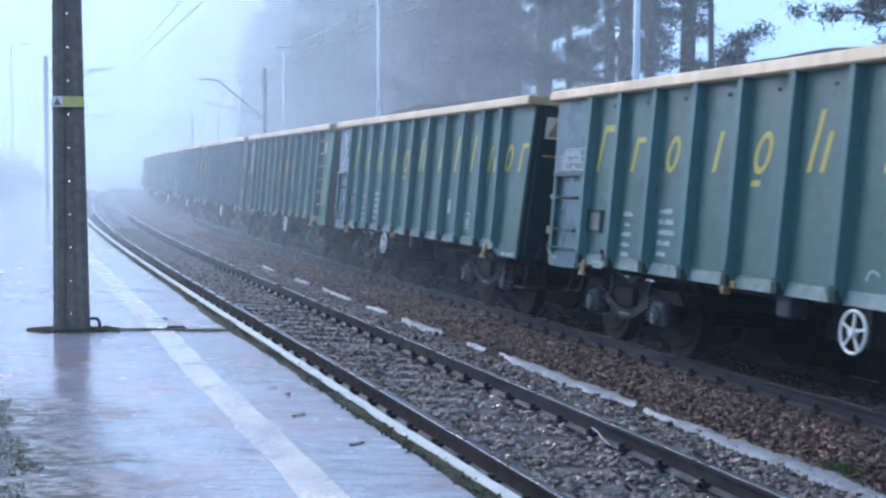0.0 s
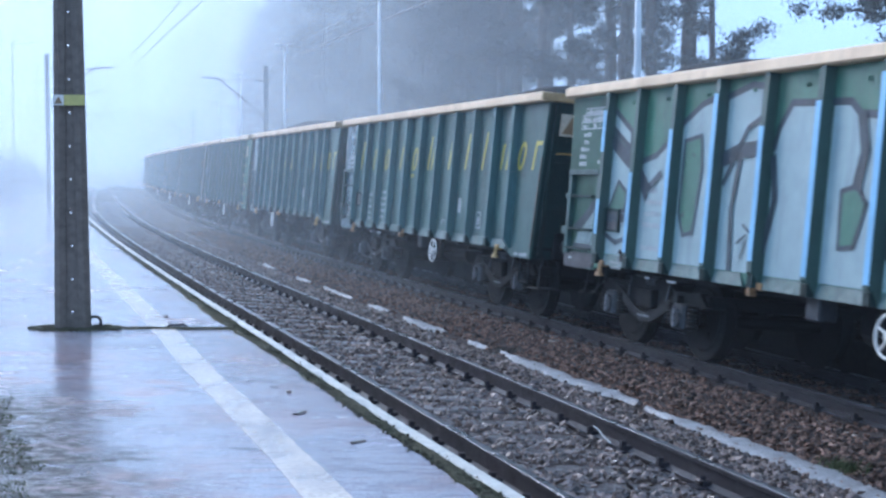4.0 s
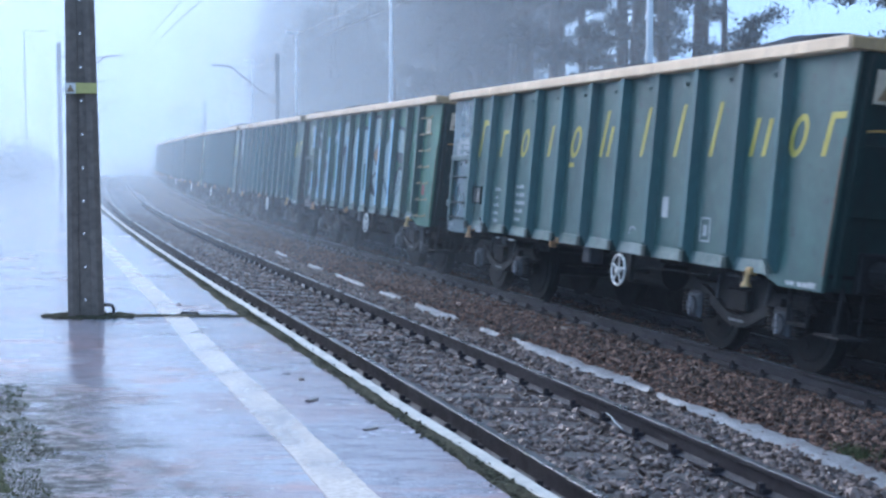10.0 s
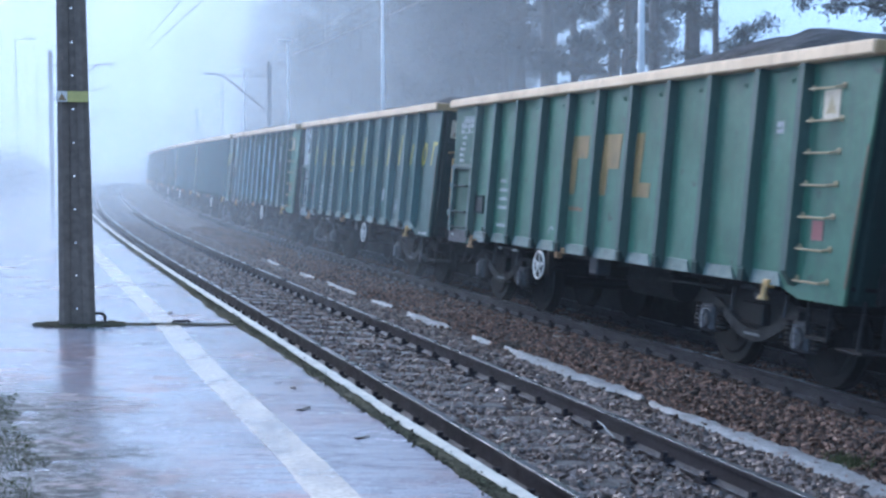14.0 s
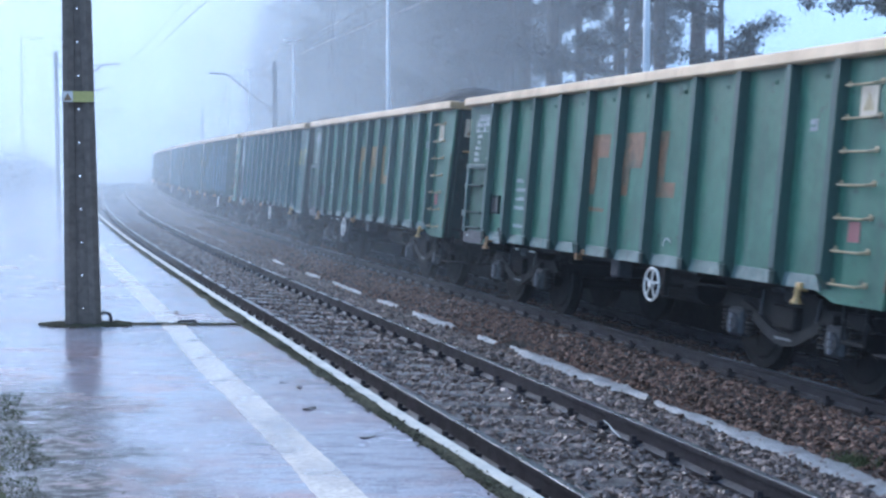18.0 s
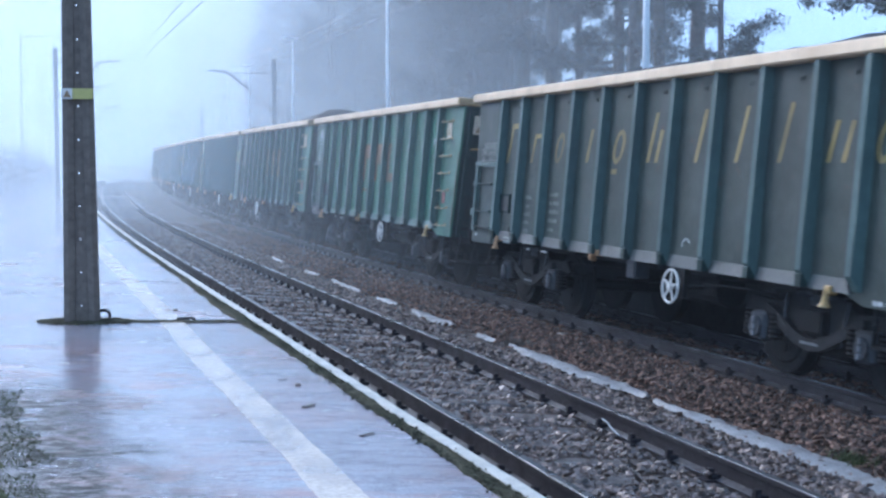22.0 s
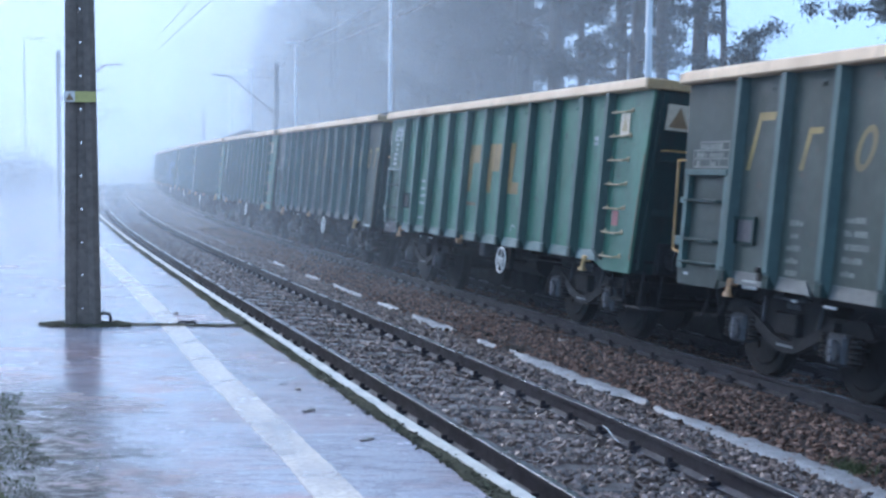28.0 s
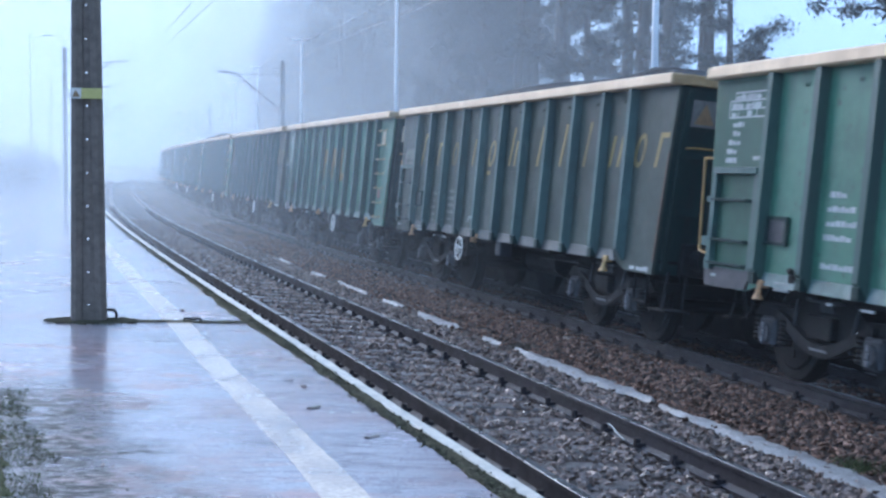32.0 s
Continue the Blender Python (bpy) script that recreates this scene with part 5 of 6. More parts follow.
# ---- catenary masts with cantilevers ----
def catenary(reach, height, label):
    c = empty("catenary_mast")
    tagged(c, label, "mast", "masts of the overhead line")
    bm = bmesh.new()
    box(bm, -0.11, 0.11, -0.11, 0.11, -0.6, height, 0.02)
    part("post", bm, FAR_MAST, c)
    bm = bmesh.new()
    pipe(bm, [(0, 0, 4.5), (reach * 0.72, 0, 6.35), (reach, 0, 6.4)], 0.04)
    part("cantilever", bm, MAST, c)
    bm = bmesh.new()
    pipe(bm, [(0, 0, 6.3), (reach * 0.7, 0, 6.3)], 0.022)
    pipe(bm, [(0, 0, 4.6), (reach * 0.9, 0, 5.25)], 0.022)
    part("tie_rod", bm, MAST, c)
    bm = bmesh.new()
    for z in (4.55, 6.28):
        for i in range(4):
            tube(bm, (reach * 0.1 + 0.05 * i, 0, z), (reach * 0.1 + 0.05 * i + 0.02, 0, z), 0.07, sides=8)
    part("insulator", bm, MAST, c)
    return c


right_mast = catenary(-3.2, 7.0, "dark catenary mast with a bent cantilever arm in the fog")
places = [(64.5, 7.45, 0), (122, 7.45, 0), (69, -3.0, 1), (127, -3.0, 1), (175, 7.45, 0)]
for i, (s, lat, flip) in enumerate(places):
    m = Matrix.Translation(at(s, lat, 0.7 if flip else 0.0)) @ Matrix.Rotation(-heading(s) + (math.pi if flip else 0), 4, "Z")
    if i:
        copy_thing(right_mast, m)
    else:
        right_mast.matrix_world = m

for lat in (0.0, GAP):
    bm = bmesh.new()
    st = stations(-50, 200, 3, 4)
    for a, b in zip(st, st[1:]):
        tube(bm, at(a, lat + 0.1, 5.35), at(b, lat + 0.1, 5.35), 0.008, sides=4, caps=False)

        def sag(s):
            u = ((s - 7) % 57.5) / 57.5
            return 6.75 - 1.0 * 4 * u * (1 - u)
        tube(bm, at(a, lat + 0.1, sag(a)), at(b, lat + 0.1, sag(b)), 0.007, sides=4, caps=False)
        if int(a) % 9 == 0:
            tube(bm, at(a, lat + 0.1, 5.35), at(a, lat + 0.1, sag(a)), 0.003, sides=4, caps=False)
    wire = part("overhead_wire", bm, WIRE)
    tagged(wire, "thin contact and carrier wires over the track", "wire", "overhead wires", "structure")


# ---- pines ----
def pine(seed, height, crown_from, spread, dense):
    rnd = random.Random(seed)
    t = empty("pine_tree")
    tagged(t, "tall dark pine with a bare trunk and ragged needle crown", "tree", "pines behind the train")
    bm = bmesh.new()
    pts = [Vector((0.25 * math.sin(z * 0.3 + seed) * z / height, 0.25 * math.cos(z * 0.23 + seed) * z / height, z)) for z in np.linspace(0, height, 9)]
    for i, (a, b) in enumerate(zip(pts, pts[1:])):
        r = 0.25 * (1 - 0.85 * i / 8) * height / 18 + 0.02
        tube(bm, a, b, r, max(0.02, r - 0.028), 9, caps=False)
    part("trunk", bm, BARK, t)
    limbs, tips = bmesh.new(), []
    for i in range(dense):
        u = rnd.random() ** 0.85
        z = height * (crown_from + (0.99 - crown_from) * u)
        reach = spread * (1.05 - 0.75 * u) * rnd.uniform(0.45, 1.0)
        a = rnd.uniform(0, 6.283)
        k = min(7, int(z / height * 8))
        start = pts[k].lerp(pts[k + 1], z / height * 8 - k)
        way = Vector((math.cos(a), math.sin(a), rnd.uniform(-0.12, 0.4)))
        mid = start + way * reach * 0.55 + Vector((0, 0, rnd.uniform(-0.2, 0.15)))
        end = mid + Vector((way.x, way.y, rnd.uniform(-0.1, 0.5))) * reach * 0.5
        tube(limbs, start, mid, 0.045, 0.026, 5, caps=False), tube(limbs, mid, end, 0.026, 0.01, 4, caps=False)
        for q in range(rnd.randint(3, 6)):
            c = mid.lerp(end, rnd.uniform(-0.3, 1.1)) + Vector((rnd.uniform(-0.45, 0.45), rnd.uniform(-0.45, 0.45), rnd.uniform(-0.2, 0.3))) * reach * 0.4
            tips.append(c)
            if q < 2:
                tube(limbs, mid.lerp(end, 0.4), c, 0.014, 0.007, 3, caps=False)
    for i in range(10):
        z = height * rnd.uniform(0.15, crown_from)
        a = rnd.uniform(0, 6.283)
        k = min(7, int(z / height * 8))
        tube(limbs, pts[k].lerp(pts[k + 1], z / height * 8 - k), pts[k] + Vector((math.cos(a), math.sin(a), 0.2)) * rnd.uniform(0.4, 1.4) + Vector((0, 0, z - pts[k].z)), 0.025, 0.008, 4, caps=False)
    tagged(part("limbs", limbs, BARK, t), kind="stuff")
    # needles in round tufts at the ends of the twigs
    rng = np.random.default_rng(seed)
    per = 120
    c = np.repeat(np.array([tuple(c) for c in tips]), per, axis=0)
    k = len(c)
    r = np.repeat(rng.uniform(0.24, 0.42, len(tips)), per)[:, None]
    d = rng.normal(size=(k, 3)) + (0, 0, 0.3)
    d /= np.linalg.norm(d, axis=1, keepdims=True)
    o = c + rng.normal(size=(k, 3)) * (0.5, 0.5, 0.3) * r
    side = np.cross(d, rng.normal(size=(k, 3)))
    side *= rng.uniform(0.013, 0.026, (k, 1)) / np.linalg.norm(side, axis=1, keepdims=True)
    tip = o + d * rng.uniform(0.07, 0.15, (k, 1))
    verts = np.stack([o - side, o + side, tip + side * 0.4, tip - side * 0.4], 1).reshape(-1, 3)
    me = bpy.data.meshes.new("crown")
    me.vertices.add(len(verts))
    me.vertices.foreach_set("co", verts.ravel())
    me.loops.add(len(verts))
    me.loops.foreach_set("vertex_index", np.arange(len(verts)))
    me.polygons.add(k)
    me.polygons.foreach_set("loop_start", np.arange(0, len(verts), 4))
    me.update(calc_edges=True)
    me.materials.append(NEEDLES)
    crown = new("crown", me)
    crown.parent = t
    tagged(crown, kind="stuff")
    return t


PINES = [pine(1, 17, 0.28, 2.9, 54), pine(2, 19, 0.28, 3.1, 58), pine(3, 15.5, 0.22, 2.7, 60), pine(4, 11.5, 0.34, 2.3, 26), pine(5, 13, 0.14, 2.6, 60), pine(6, 18, 0.46, 2.8, 56)]
random.seed(21)
spots = [(32.2, 14.6, 5, 0.2), (30.1, 14.4, 3, 1.0), (22.9, 15.3, 4, 2.0), (24.6, 17.2, 2, 1.0), (36.0, 14.4, 0, 2.2), (39.6, 15.4, 0, 0.4), (42.0, 14.0, 1, 4.0), (44.6, 16.0, 2, 1.1),
         (46.8, 14.0, 0, 3.0), (49.4, 15.4, 1, 2.6), (51.4, 14.0, 2, 0.9)]
for i in range(22):
    spots.append((-62 + 3.2 * i + random.uniform(-1, 1), random.choice((15.0, 18.5)) + random.uniform(-0.8, 0.8), random.randrange(3), random.uniform(0, 6.28)))
s = 53.0
while s < 185:
    for lat in ((14.6,) if s < 70 else (14.0, 17.5)):
        spots.append((s + random.uniform(-1.4, 1.4), lat + random.uniform(-1.1, 1.1), random.randrange(5), random.uniform(0, 6.28)))
    s += 3.3 if s < 80 else 4.2 if s < 110 else 5.5
for s, lat, k, a in ((47.6, 17.2, 4, 3.3), (52.2, 18.0, 1, 5.0), (57.5, 17.2, 4, 2.7), (38.2, 16.4, 2, 5.2), (34.4, 14.6, 5, 3.1), (54.5, 16.4, 4, 0.3),
                     (60.5, 18.0, 1, 1.2), (63.0, 16.8, 4, 3.6), (66.5, 18.2, 2, 0.2), (58.8, 15.2, 2, 2.4), (71.0, 17.0, 4, 5.0), (98.0, 16.4, 1, 2.0), (104.0, 18.0, 2, 0.5), (112.0, 16.0, 0, 4.0), (108.0, 14.2, 1, 1.4), (116.0, 14.6, 1, 2.8), (123.0, 14.2, 0, 0.7)):
    spots.append((s, lat, k, a))
used = set()
for s, lat, k, a in spots:
    size = random.uniform(0.9, 1.12)
    m = Matrix.Translation(at(s, lat, -0.6)) @ Matrix.Rotation(a, 4, "Z")
    if k in used:
        tree = copy_thing(PINES[k], m)
    else:
        tree = PINES[k]
        tree.matrix_world = m
        used.add(k)
    tree.scale = (size, size, size)

# ---- fog banks lying across the line ----
for s, veil in FOG:
    bm = bmesh.new()
    n = 16
    left, right = -60, 60
    lo = [bm.verts.new((left + (right - left) * i / n, 0.8 * math.sin(i * 0.9 + s), 0)) for i in range(n + 1)]
    hi = [bm.verts.new(v.co + Vector((0, 0, 45))) for v in lo]
    for i in range(n):
        bm.faces.new((lo[i], lo[i + 1], hi[i + 1], hi[i]))
    fog = part("fog_bank", bm, veil)
    fog.matrix_world = Matrix.Translation(at(s, 0, -0.6)) @ Matrix.Rotation(-heading(s), 4, "Z")
    tagged(fog, "thin pale bank of fog lying across the tracks", "fog", "fog banks", "stuff")
# upright sheet added between the tracks to lift the darks behind it
bm = bmesh.new()
lo = [bm.verts.new(at(s, 2.42, -0.6)) for s in range(-30, 150, 4)]
hi = [bm.verts.new(v.co + Vector((0, 0, 45))) for v in lo]
for i in range(len(lo) - 1):
    bm.faces.new((lo[i], lo[i + 1], hi[i + 1], hi[i]))
thin = part("fog_bank", bm, LIFT_VEIL)
# fog sheet added behind the pines to whiten the sky between the crowns
bm = bmesh.new()
lo = [bm.verts.new(at(s, 27, -0.6)) for s in range(-30, 190, 4)]
hi = [bm.verts.new(v.co + Vector((0, 0, 60))) for v in lo]
for i in range(len(lo) - 1):
    bm.faces.new((lo[i], lo[i + 1], hi[i + 1], hi[i]))
tagged(part("fog_bank", bm, FAR_FOG), "pale fog sheet added behind the pines to whiten the sky", "fog", "fog banks", "stuff")
tagged(thin, "thin pale sheet added between the tracks to lift dark tones", "fog", "fog banks", "stuff")



# ---- small things on the platform ----
def bed_height(lat):
    return float(np.interp(lat, [b[0] for b in bed], [b[1] for b in bed]))


rnd_moss = random.Random(31)

# mossy joint between the platform surface and its white edge
bm = bmesh.new()
st = stations(-20, 100, 0.12, 2.0, 40)
sweep(bm, [(-1.605, -0.02), (-1.58, 0.006), (-1.54, 0.012), (-1.49, 0.003), (-1.475, -0.03)],
      lambda s, lat, z: at(s, lat + min(2.5, max(0.0, 5.5 - s)) * 0.02 - (0.03 * noise.noise((s * 1.3, 5, 0)) + 0.03 * noise.noise((s * 5, 5, 0)) + 0.07 * math.exp(-((s - 12) / 3) ** 2) if lat < -1.5 else 0), LEVEL + z + (max(0, 0.02 * noise.noise((s * 0.9, 3, 1))) + 0.014 * noise.noise((s * 6, lat * 20, 1)) if z > -0.05 else 0)), st, closed=False)
bmesh.ops.recalc_face_normals(bm, faces=bm.faces)
tagged(part("moss_strip", bm, MOSS), "dark mossy joint along the platform edge", "moss", kind="stuff")

# clods and grit in the mossy joint, laid further down
clods = []
for i in range(5200):
    s = 2.6 + 30 * rnd_moss.random() ** 1.8
    lat = -1.552 + rnd_moss.gauss(0, 0.026)
    p = at(s, lat + min(2.5, max(0.0, 5.5 - s)) * 0.02, LEVEL + 0.008)
    clods.append((p.x, p.y, p.z, rnd_moss.uniform(0.004, 0.014)))

# muddy joint across the platform at the mast
bm = bmesh.new()
rows = []
for i in range(60):
    u = i / 59
    x = -3.96 + u * 1.91
    y = 13.86 - 0.02 * i / 59 + 0.03 * noise.noise((x * 3, 0, 0))
    h = 0.05 * (0.5 + abs(noise.noise((x * 5, 1, 0)))) * (1.3 - 0.6 * u) + 0.012
    rows.append([bm.verts.new((x, y - h * 1.2, LEVEL + 0.006)), bm.verts.new((x, y, LEVEL + 0.012 + h * 0.35)), bm.verts.new((x, y + h * 1.3, LEVEL + 0.006))])
for a, b in zip(rows, rows[1:]):
    for j in range(2):
        bm.faces.new((a[j], b[j], b[j + 1], a[j + 1]))
tagged(part("mud_joint", bm, MOSS), "muddy mossy joint across the platform asphalt", "mud", kind="stuff")

bm = bmesh.new()
pipe(bm, [(-3.55, 13.9, LEVEL), (-3.55, 13.9, LEVEL + 0.1), (-3.52, 13.9, LEVEL + 0.12), (-3.46, 13.9, LEVEL + 0.12), (-3.43, 13.9, LEVEL + 0.09), (-3.43, 13.9, LEVEL)], 0.016, 8)
tagged(part("anchor_loop", bm, RAIL_SIDE), "rusty steel anchor loop set in the platform", "loop")
bm = bmesh.new()
pipe(bm, [(-2.76, 13.95, LEVEL), (-2.74, 13.96, LEVEL + 0.03), (-2.64, 13.98, LEVEL + 0.025), (-2.6, 13.97, LEVEL + 0.035), (-2.57, 13.99, LEVEL)], 0.014, 6)
tagged(part("bent_bar", bm, RAIL_SIDE), "bent rusty bar stub in the platform joint", "bar")
for x, y, r in ((-2.97, 14.95, 0.022), (-1.075, 9.88, 0.018), (-0.94, 10.3, 0.012)):
    bm = bmesh.new()
    bmesh.ops.create_icosphere(bm, subdivisions=1, radius=r, matrix=Matrix.Translation((x, y, LEVEL + r * 0.5)) @ Matrix.Diagonal((1.5, 1, 0.7, 1)))
    tagged(part("pebble", bm, GREYSTONE), "small dark stone lying on the wet platform", "stone", "stones on the platform")

# wet dead leaves flat on the asphalt
for x, y, size, turn in ((-1.22, 10.15, 0.05, 0.3), (-0.91, 9.03, 0.11, 1.1), (-0.47, 8.07, 0.09, 0.9), (-0.615, 7.62, 0.022, 2.0), (-1.01, 7.12, 0.035, 0.1), (-3.53, 15.96, 0.05, 0.6)):
    bm = bmesh.new()
    rim = []
    for k in range(10):
        a = k * math.tau / 10
        q = size * (0.5 + 0.18 * noise.noise((x * 9 + k, y * 5, 1)))
        u, v = 1.3 * q * math.cos(a), 0.6 * q * math.sin(a)
        rim.append((x + u * math.cos(turn) - v * math.sin(turn), y + u * math.sin(turn) + v * math.cos(turn), LEVEL + 0.004 + 0.05 * size * (1 + math.cos(2 * a))))
    low = [bm.verts.new((p[0], p[1], LEVEL)) for p in rim]
    top = [bm.verts.new(p) for p in rim]
    hub = bm.verts.new((x, y, LEVEL + 0.006 + 0.03 * size))
    for k in range(10):
        bm.faces.new((top[k], top[(k + 1) % 10], hub))
        bm.faces.new((low[k], low[(k + 1) % 10], top[(k + 1) % 10], top[k]))
    bmesh.ops.recalc_face_normals(bm, faces=bm.faces)
    tagged(part("dead_leaf", bm, DEAD_LEAF), "dark wet dead leaf lying on the asphalt", "leaf", "leaves on the platform")

# low grass creeping over the platform
rnd = random.Random(5)
bm = bmesh.new()
rows = []
for i in range(46):
    y = 5.6 + i * 0.11
    out = -1.87 - (y - 6) * 0.36 + 0.16 * noise.noise((y * 2.1, 3, 0)) + 0.1 * noise.noise((y * 7, 1, 0)) - 0.5 * max(0.0, y - 9.9)
    rows.append([bm.verts.new((out - 0.25 * j * j * 0.5, y + 0.02 * noise.noise((y * 5, j, 0)), LEVEL + 0.012 + (0.016 * noise.noise((y * 6, j * 1.3, 2)) if j else -0.008))) for j in range(6)])
for a, b in zip(rows, rows[1:]):
    for j in range(5):
        bm.faces.new((a[j], a[j + 1], b[j + 1], b[j]))
bmesh.ops.recalc_face_normals(bm, faces=bm.faces)
tagged(part("turf", bm, TURF, smooth=True), "muddy turf creeping over the platform", "turf", kind="stuff")
verts, faces = [], []
for i in range(16000):
    y = rnd.uniform(6.0, 10.6)
    edge = -1.86 - (y - 6) * 0.36 + 0.25 * noise.noise((y * 1.7, 3, 0)) - (0.45 if y > 9.6 else 0)
    x = edge + 0.14 - abs(rnd.gauss(0, 0.5))
    if noise.noise((x * 2.2, y * 2.2, 4)) < -0.45 - 0.6 * (edge - x):
        continue
    h, a, w = rnd.uniform(0.008, 0.032), rnd.uniform(0, 6.283), rnd.uniform(0.003, 0.006)
    k = len(verts)
    lean = (rnd.gauss(0, 0.02), rnd.gauss(0, 0.02))
    verts += [(x - w * math.cos(a), y - w * math.sin(a), LEVEL), (x + w * math.cos(a), y + w * math.sin(a), LEVEL), (x + lean[0], y + lean[1], LEVEL + h)]
    faces.append((k, k + 1, k + 2))
me = bpy.data.meshes.new("grass")
me.from_pydata(verts, [], faces)
me.materials.append(GRASS)
tagged(new("grass", me), "low wet grass creeping over the platform edge", "grass", kind="stuff")

# gravel washed over the platform beside the grass
verts, faces = [], []
OCTA = ((1, 0, 0), (-1, 0, 0), (0, 1, 0), (0, -1, 0), (0, 0, 1), (0, 0, -1))
OFACE = ((0, 2, 4), (2, 1, 4), (1, 3, 4), (3, 0, 4), (2, 0, 5), (1, 2, 5), (3, 1, 5), (0, 3, 5))


def pebbles(name, spots, mat, label, category):
    """Many small faceted stones in one mesh; spots: x, y, z, radius."""
    n = len(spots)
    rng = np.random.default_rng(n)
    base = np.array(OCTA, float)
    sp = np.array(spots)
    q = rng.normal(size=(n, 4))
    q /= np.linalg.norm(q, axis=1, keepdims=True)
    w, x, y, z = q.T
    rot = np.stack([1 - 2 * (y * y + z * z), 2 * (x * y - z * w), 2 * (x * z + y * w), 2 * (x * y + z * w), 1 - 2 * (x * x + z * z), 2 * (y * z - x * w),
                    2 * (x * z - y * w), 2 * (y * z + x * w), 1 - 2 * (x * x + y * y)], 1).reshape(n, 3, 3)
    pts = base[None] * rng.uniform(0.55, 1.3, (n, 6, 1)) * rng.uniform(0.6, 1.35, (n, 1, 3))
    pts = np.einsum("nij,nkj->nki", rot, pts) * sp[:, None, 3:4]
    pts[:, :, 2] *= 0.75
    pts += sp[:, None, :3]
    me = bpy.data.meshes.new(name)
    me.vertices.add(n * 6)
    me.vertices.foreach_set("co", pts.ravel())
    tri = (np.array(OFACE)[None] + 6 * np.arange(n)[:, None, None]).reshape(-1, 3)
    me.loops.add(len(tri) * 3)
    me.loops.foreach_set("vertex_index", tri.ravel())
    me.polygons.add(len(tri))
    me.polygons.foreach_set("loop_start", np.arange(0, len(tri) * 3, 3))
    me.update(calc_edges=True)
    me.validate()
    me.shade_flat()
    me.materials.append(mat)
    return tagged(new(name, me), label, category, kind="stuff")


spots = []
for i in range(2600):
    y = rnd.uniform(6.0, 10.2)
    x = -1.35 - (y - 6) * 0.36 - abs(rnd.gauss(0, 0.4))
    spots.append((x, y, LEVEL + 0.004, rnd.uniform(0.004, 0.011)))
turf = []
for i in range(2600):
    y = rnd.uniform(5.8, 10.5)
    x = -1.9 - (y - 6) * 0.36 + 0.2 * noise.noise((y * 2.1, 3, 0)) - (0.4 if y > 9.7 else 0) + rnd.gauss(-0.05, 0.17)
    turf.append((x, y, LEVEL + 0.004, rnd.uniform(0.004, 0.012)))
pebbles("turf_clods", turf, TURF_CLOD, "clods of turf and mud washed onto the platform", "turf")
pebbles("moss_clods", clods, MOSS_CLOD, "clods of moss and wet dirt along the platform edge", "moss")
pebbles("platform_grit", spots, GREYSTONE, "fine grit washed over the wet platform", "grit")

# ---- pale cloth showing along the drain between the tracks ----
for s0, s1, wide in ((1.5, 8.75, 0.3), (8.95, 12.95, 0.26), (13.35, 14.1, 0.15), (15.1, 17.2, 0.25), (18.1, 19.3, 0.2), (20.5, 22.9, 0.15), (24.0, 25.4, 0.15), (28.0, 29.6, 0.12)):
    bm = bmesh.new()
    rows = []
    n = max(4, int((s1 - s0) / 0.09))
    for i in range(n + 1):
        u = i / n
        s = s0 + (s1 - s0) * u
        taper = min(1, u * 5 + 0.12, (1 - u) * 5 + 0.12)
        mid = 1.99 + 0.05 * noise.noise((s * 0.9, 0, 2)) + (0.06 if s > 9 else 0.02)
        row = []
        for j in range(6):
            v = j / 5 * 2 - 1
            half = wide * 0.5 * taper * (1 + 0.55 * noise.noise((s * 2.1, v * 0.7, 7)) + 0.45 * noise.noise((s * 8.3, v * 0.9, 5)))
            z = bed_height(mid) + 0.042 + 0.022 * noise.noise((s * 4, v * 2, 3)) + 0.012 * noise.noise((s * 13, v * 4, 3)) - 0.03 * v * v
            row.append(bm.verts.new(at(s, mid + half * v, z)))
        rows.append(row)
    for a, b in zip(rows, rows[1:]):
        for j in range(5):
            bm.faces.new((a[j], a[j + 1], b[j + 1], b[j]))
    tagged(part("drain_cloth", bm, DRAIN, smooth=True), "pale wet drain cloth bared between the tracks", "cloth", "bared drain cloth")

bm = bmesh.new()
q = [at(6.97, 0.665, -0.13), at(6.82, 0.64, -0.13), at(6.66, 0.6, -0.14), at(6.46, 0.575, -0.16)]
pipe(bm, q, 0.0055, 6)
tagged(part("stick", bm, FADED), "pale bent stick lying in the ballast", "stick")

# small plant tufts in the stones
for s, lat, mat in ((5.9, 2.25, GRASS), (13.0, 2.2, TWIGS)):
    verts, faces = [], []
    for i in range(160):
        o = at(s + rnd.gauss(0, 0.09), lat + rnd.gauss(0, 0.06), bed_height(lat) + 0.02)
        k, a = len(verts), rnd.uniform(0, 6.28)
        d = Vector((math.cos(a), math.sin(a), 0)) * 0.006
        tip = o + Vector((rnd.gauss(0, 0.05), rnd.gauss(0, 0.05), rnd.uniform(0.03, 0.11)))
        verts += [o - d, o + d, tip]
        faces.append((k, k + 1, k + 2))
    me = bpy.data.meshes.new("weed")
    me.from_pydata(verts, [], faces)
    me.materials.append(mat)
    tagged(new("weed", me), "small weed tuft growing in the ballast", "weed", kind="stuff")


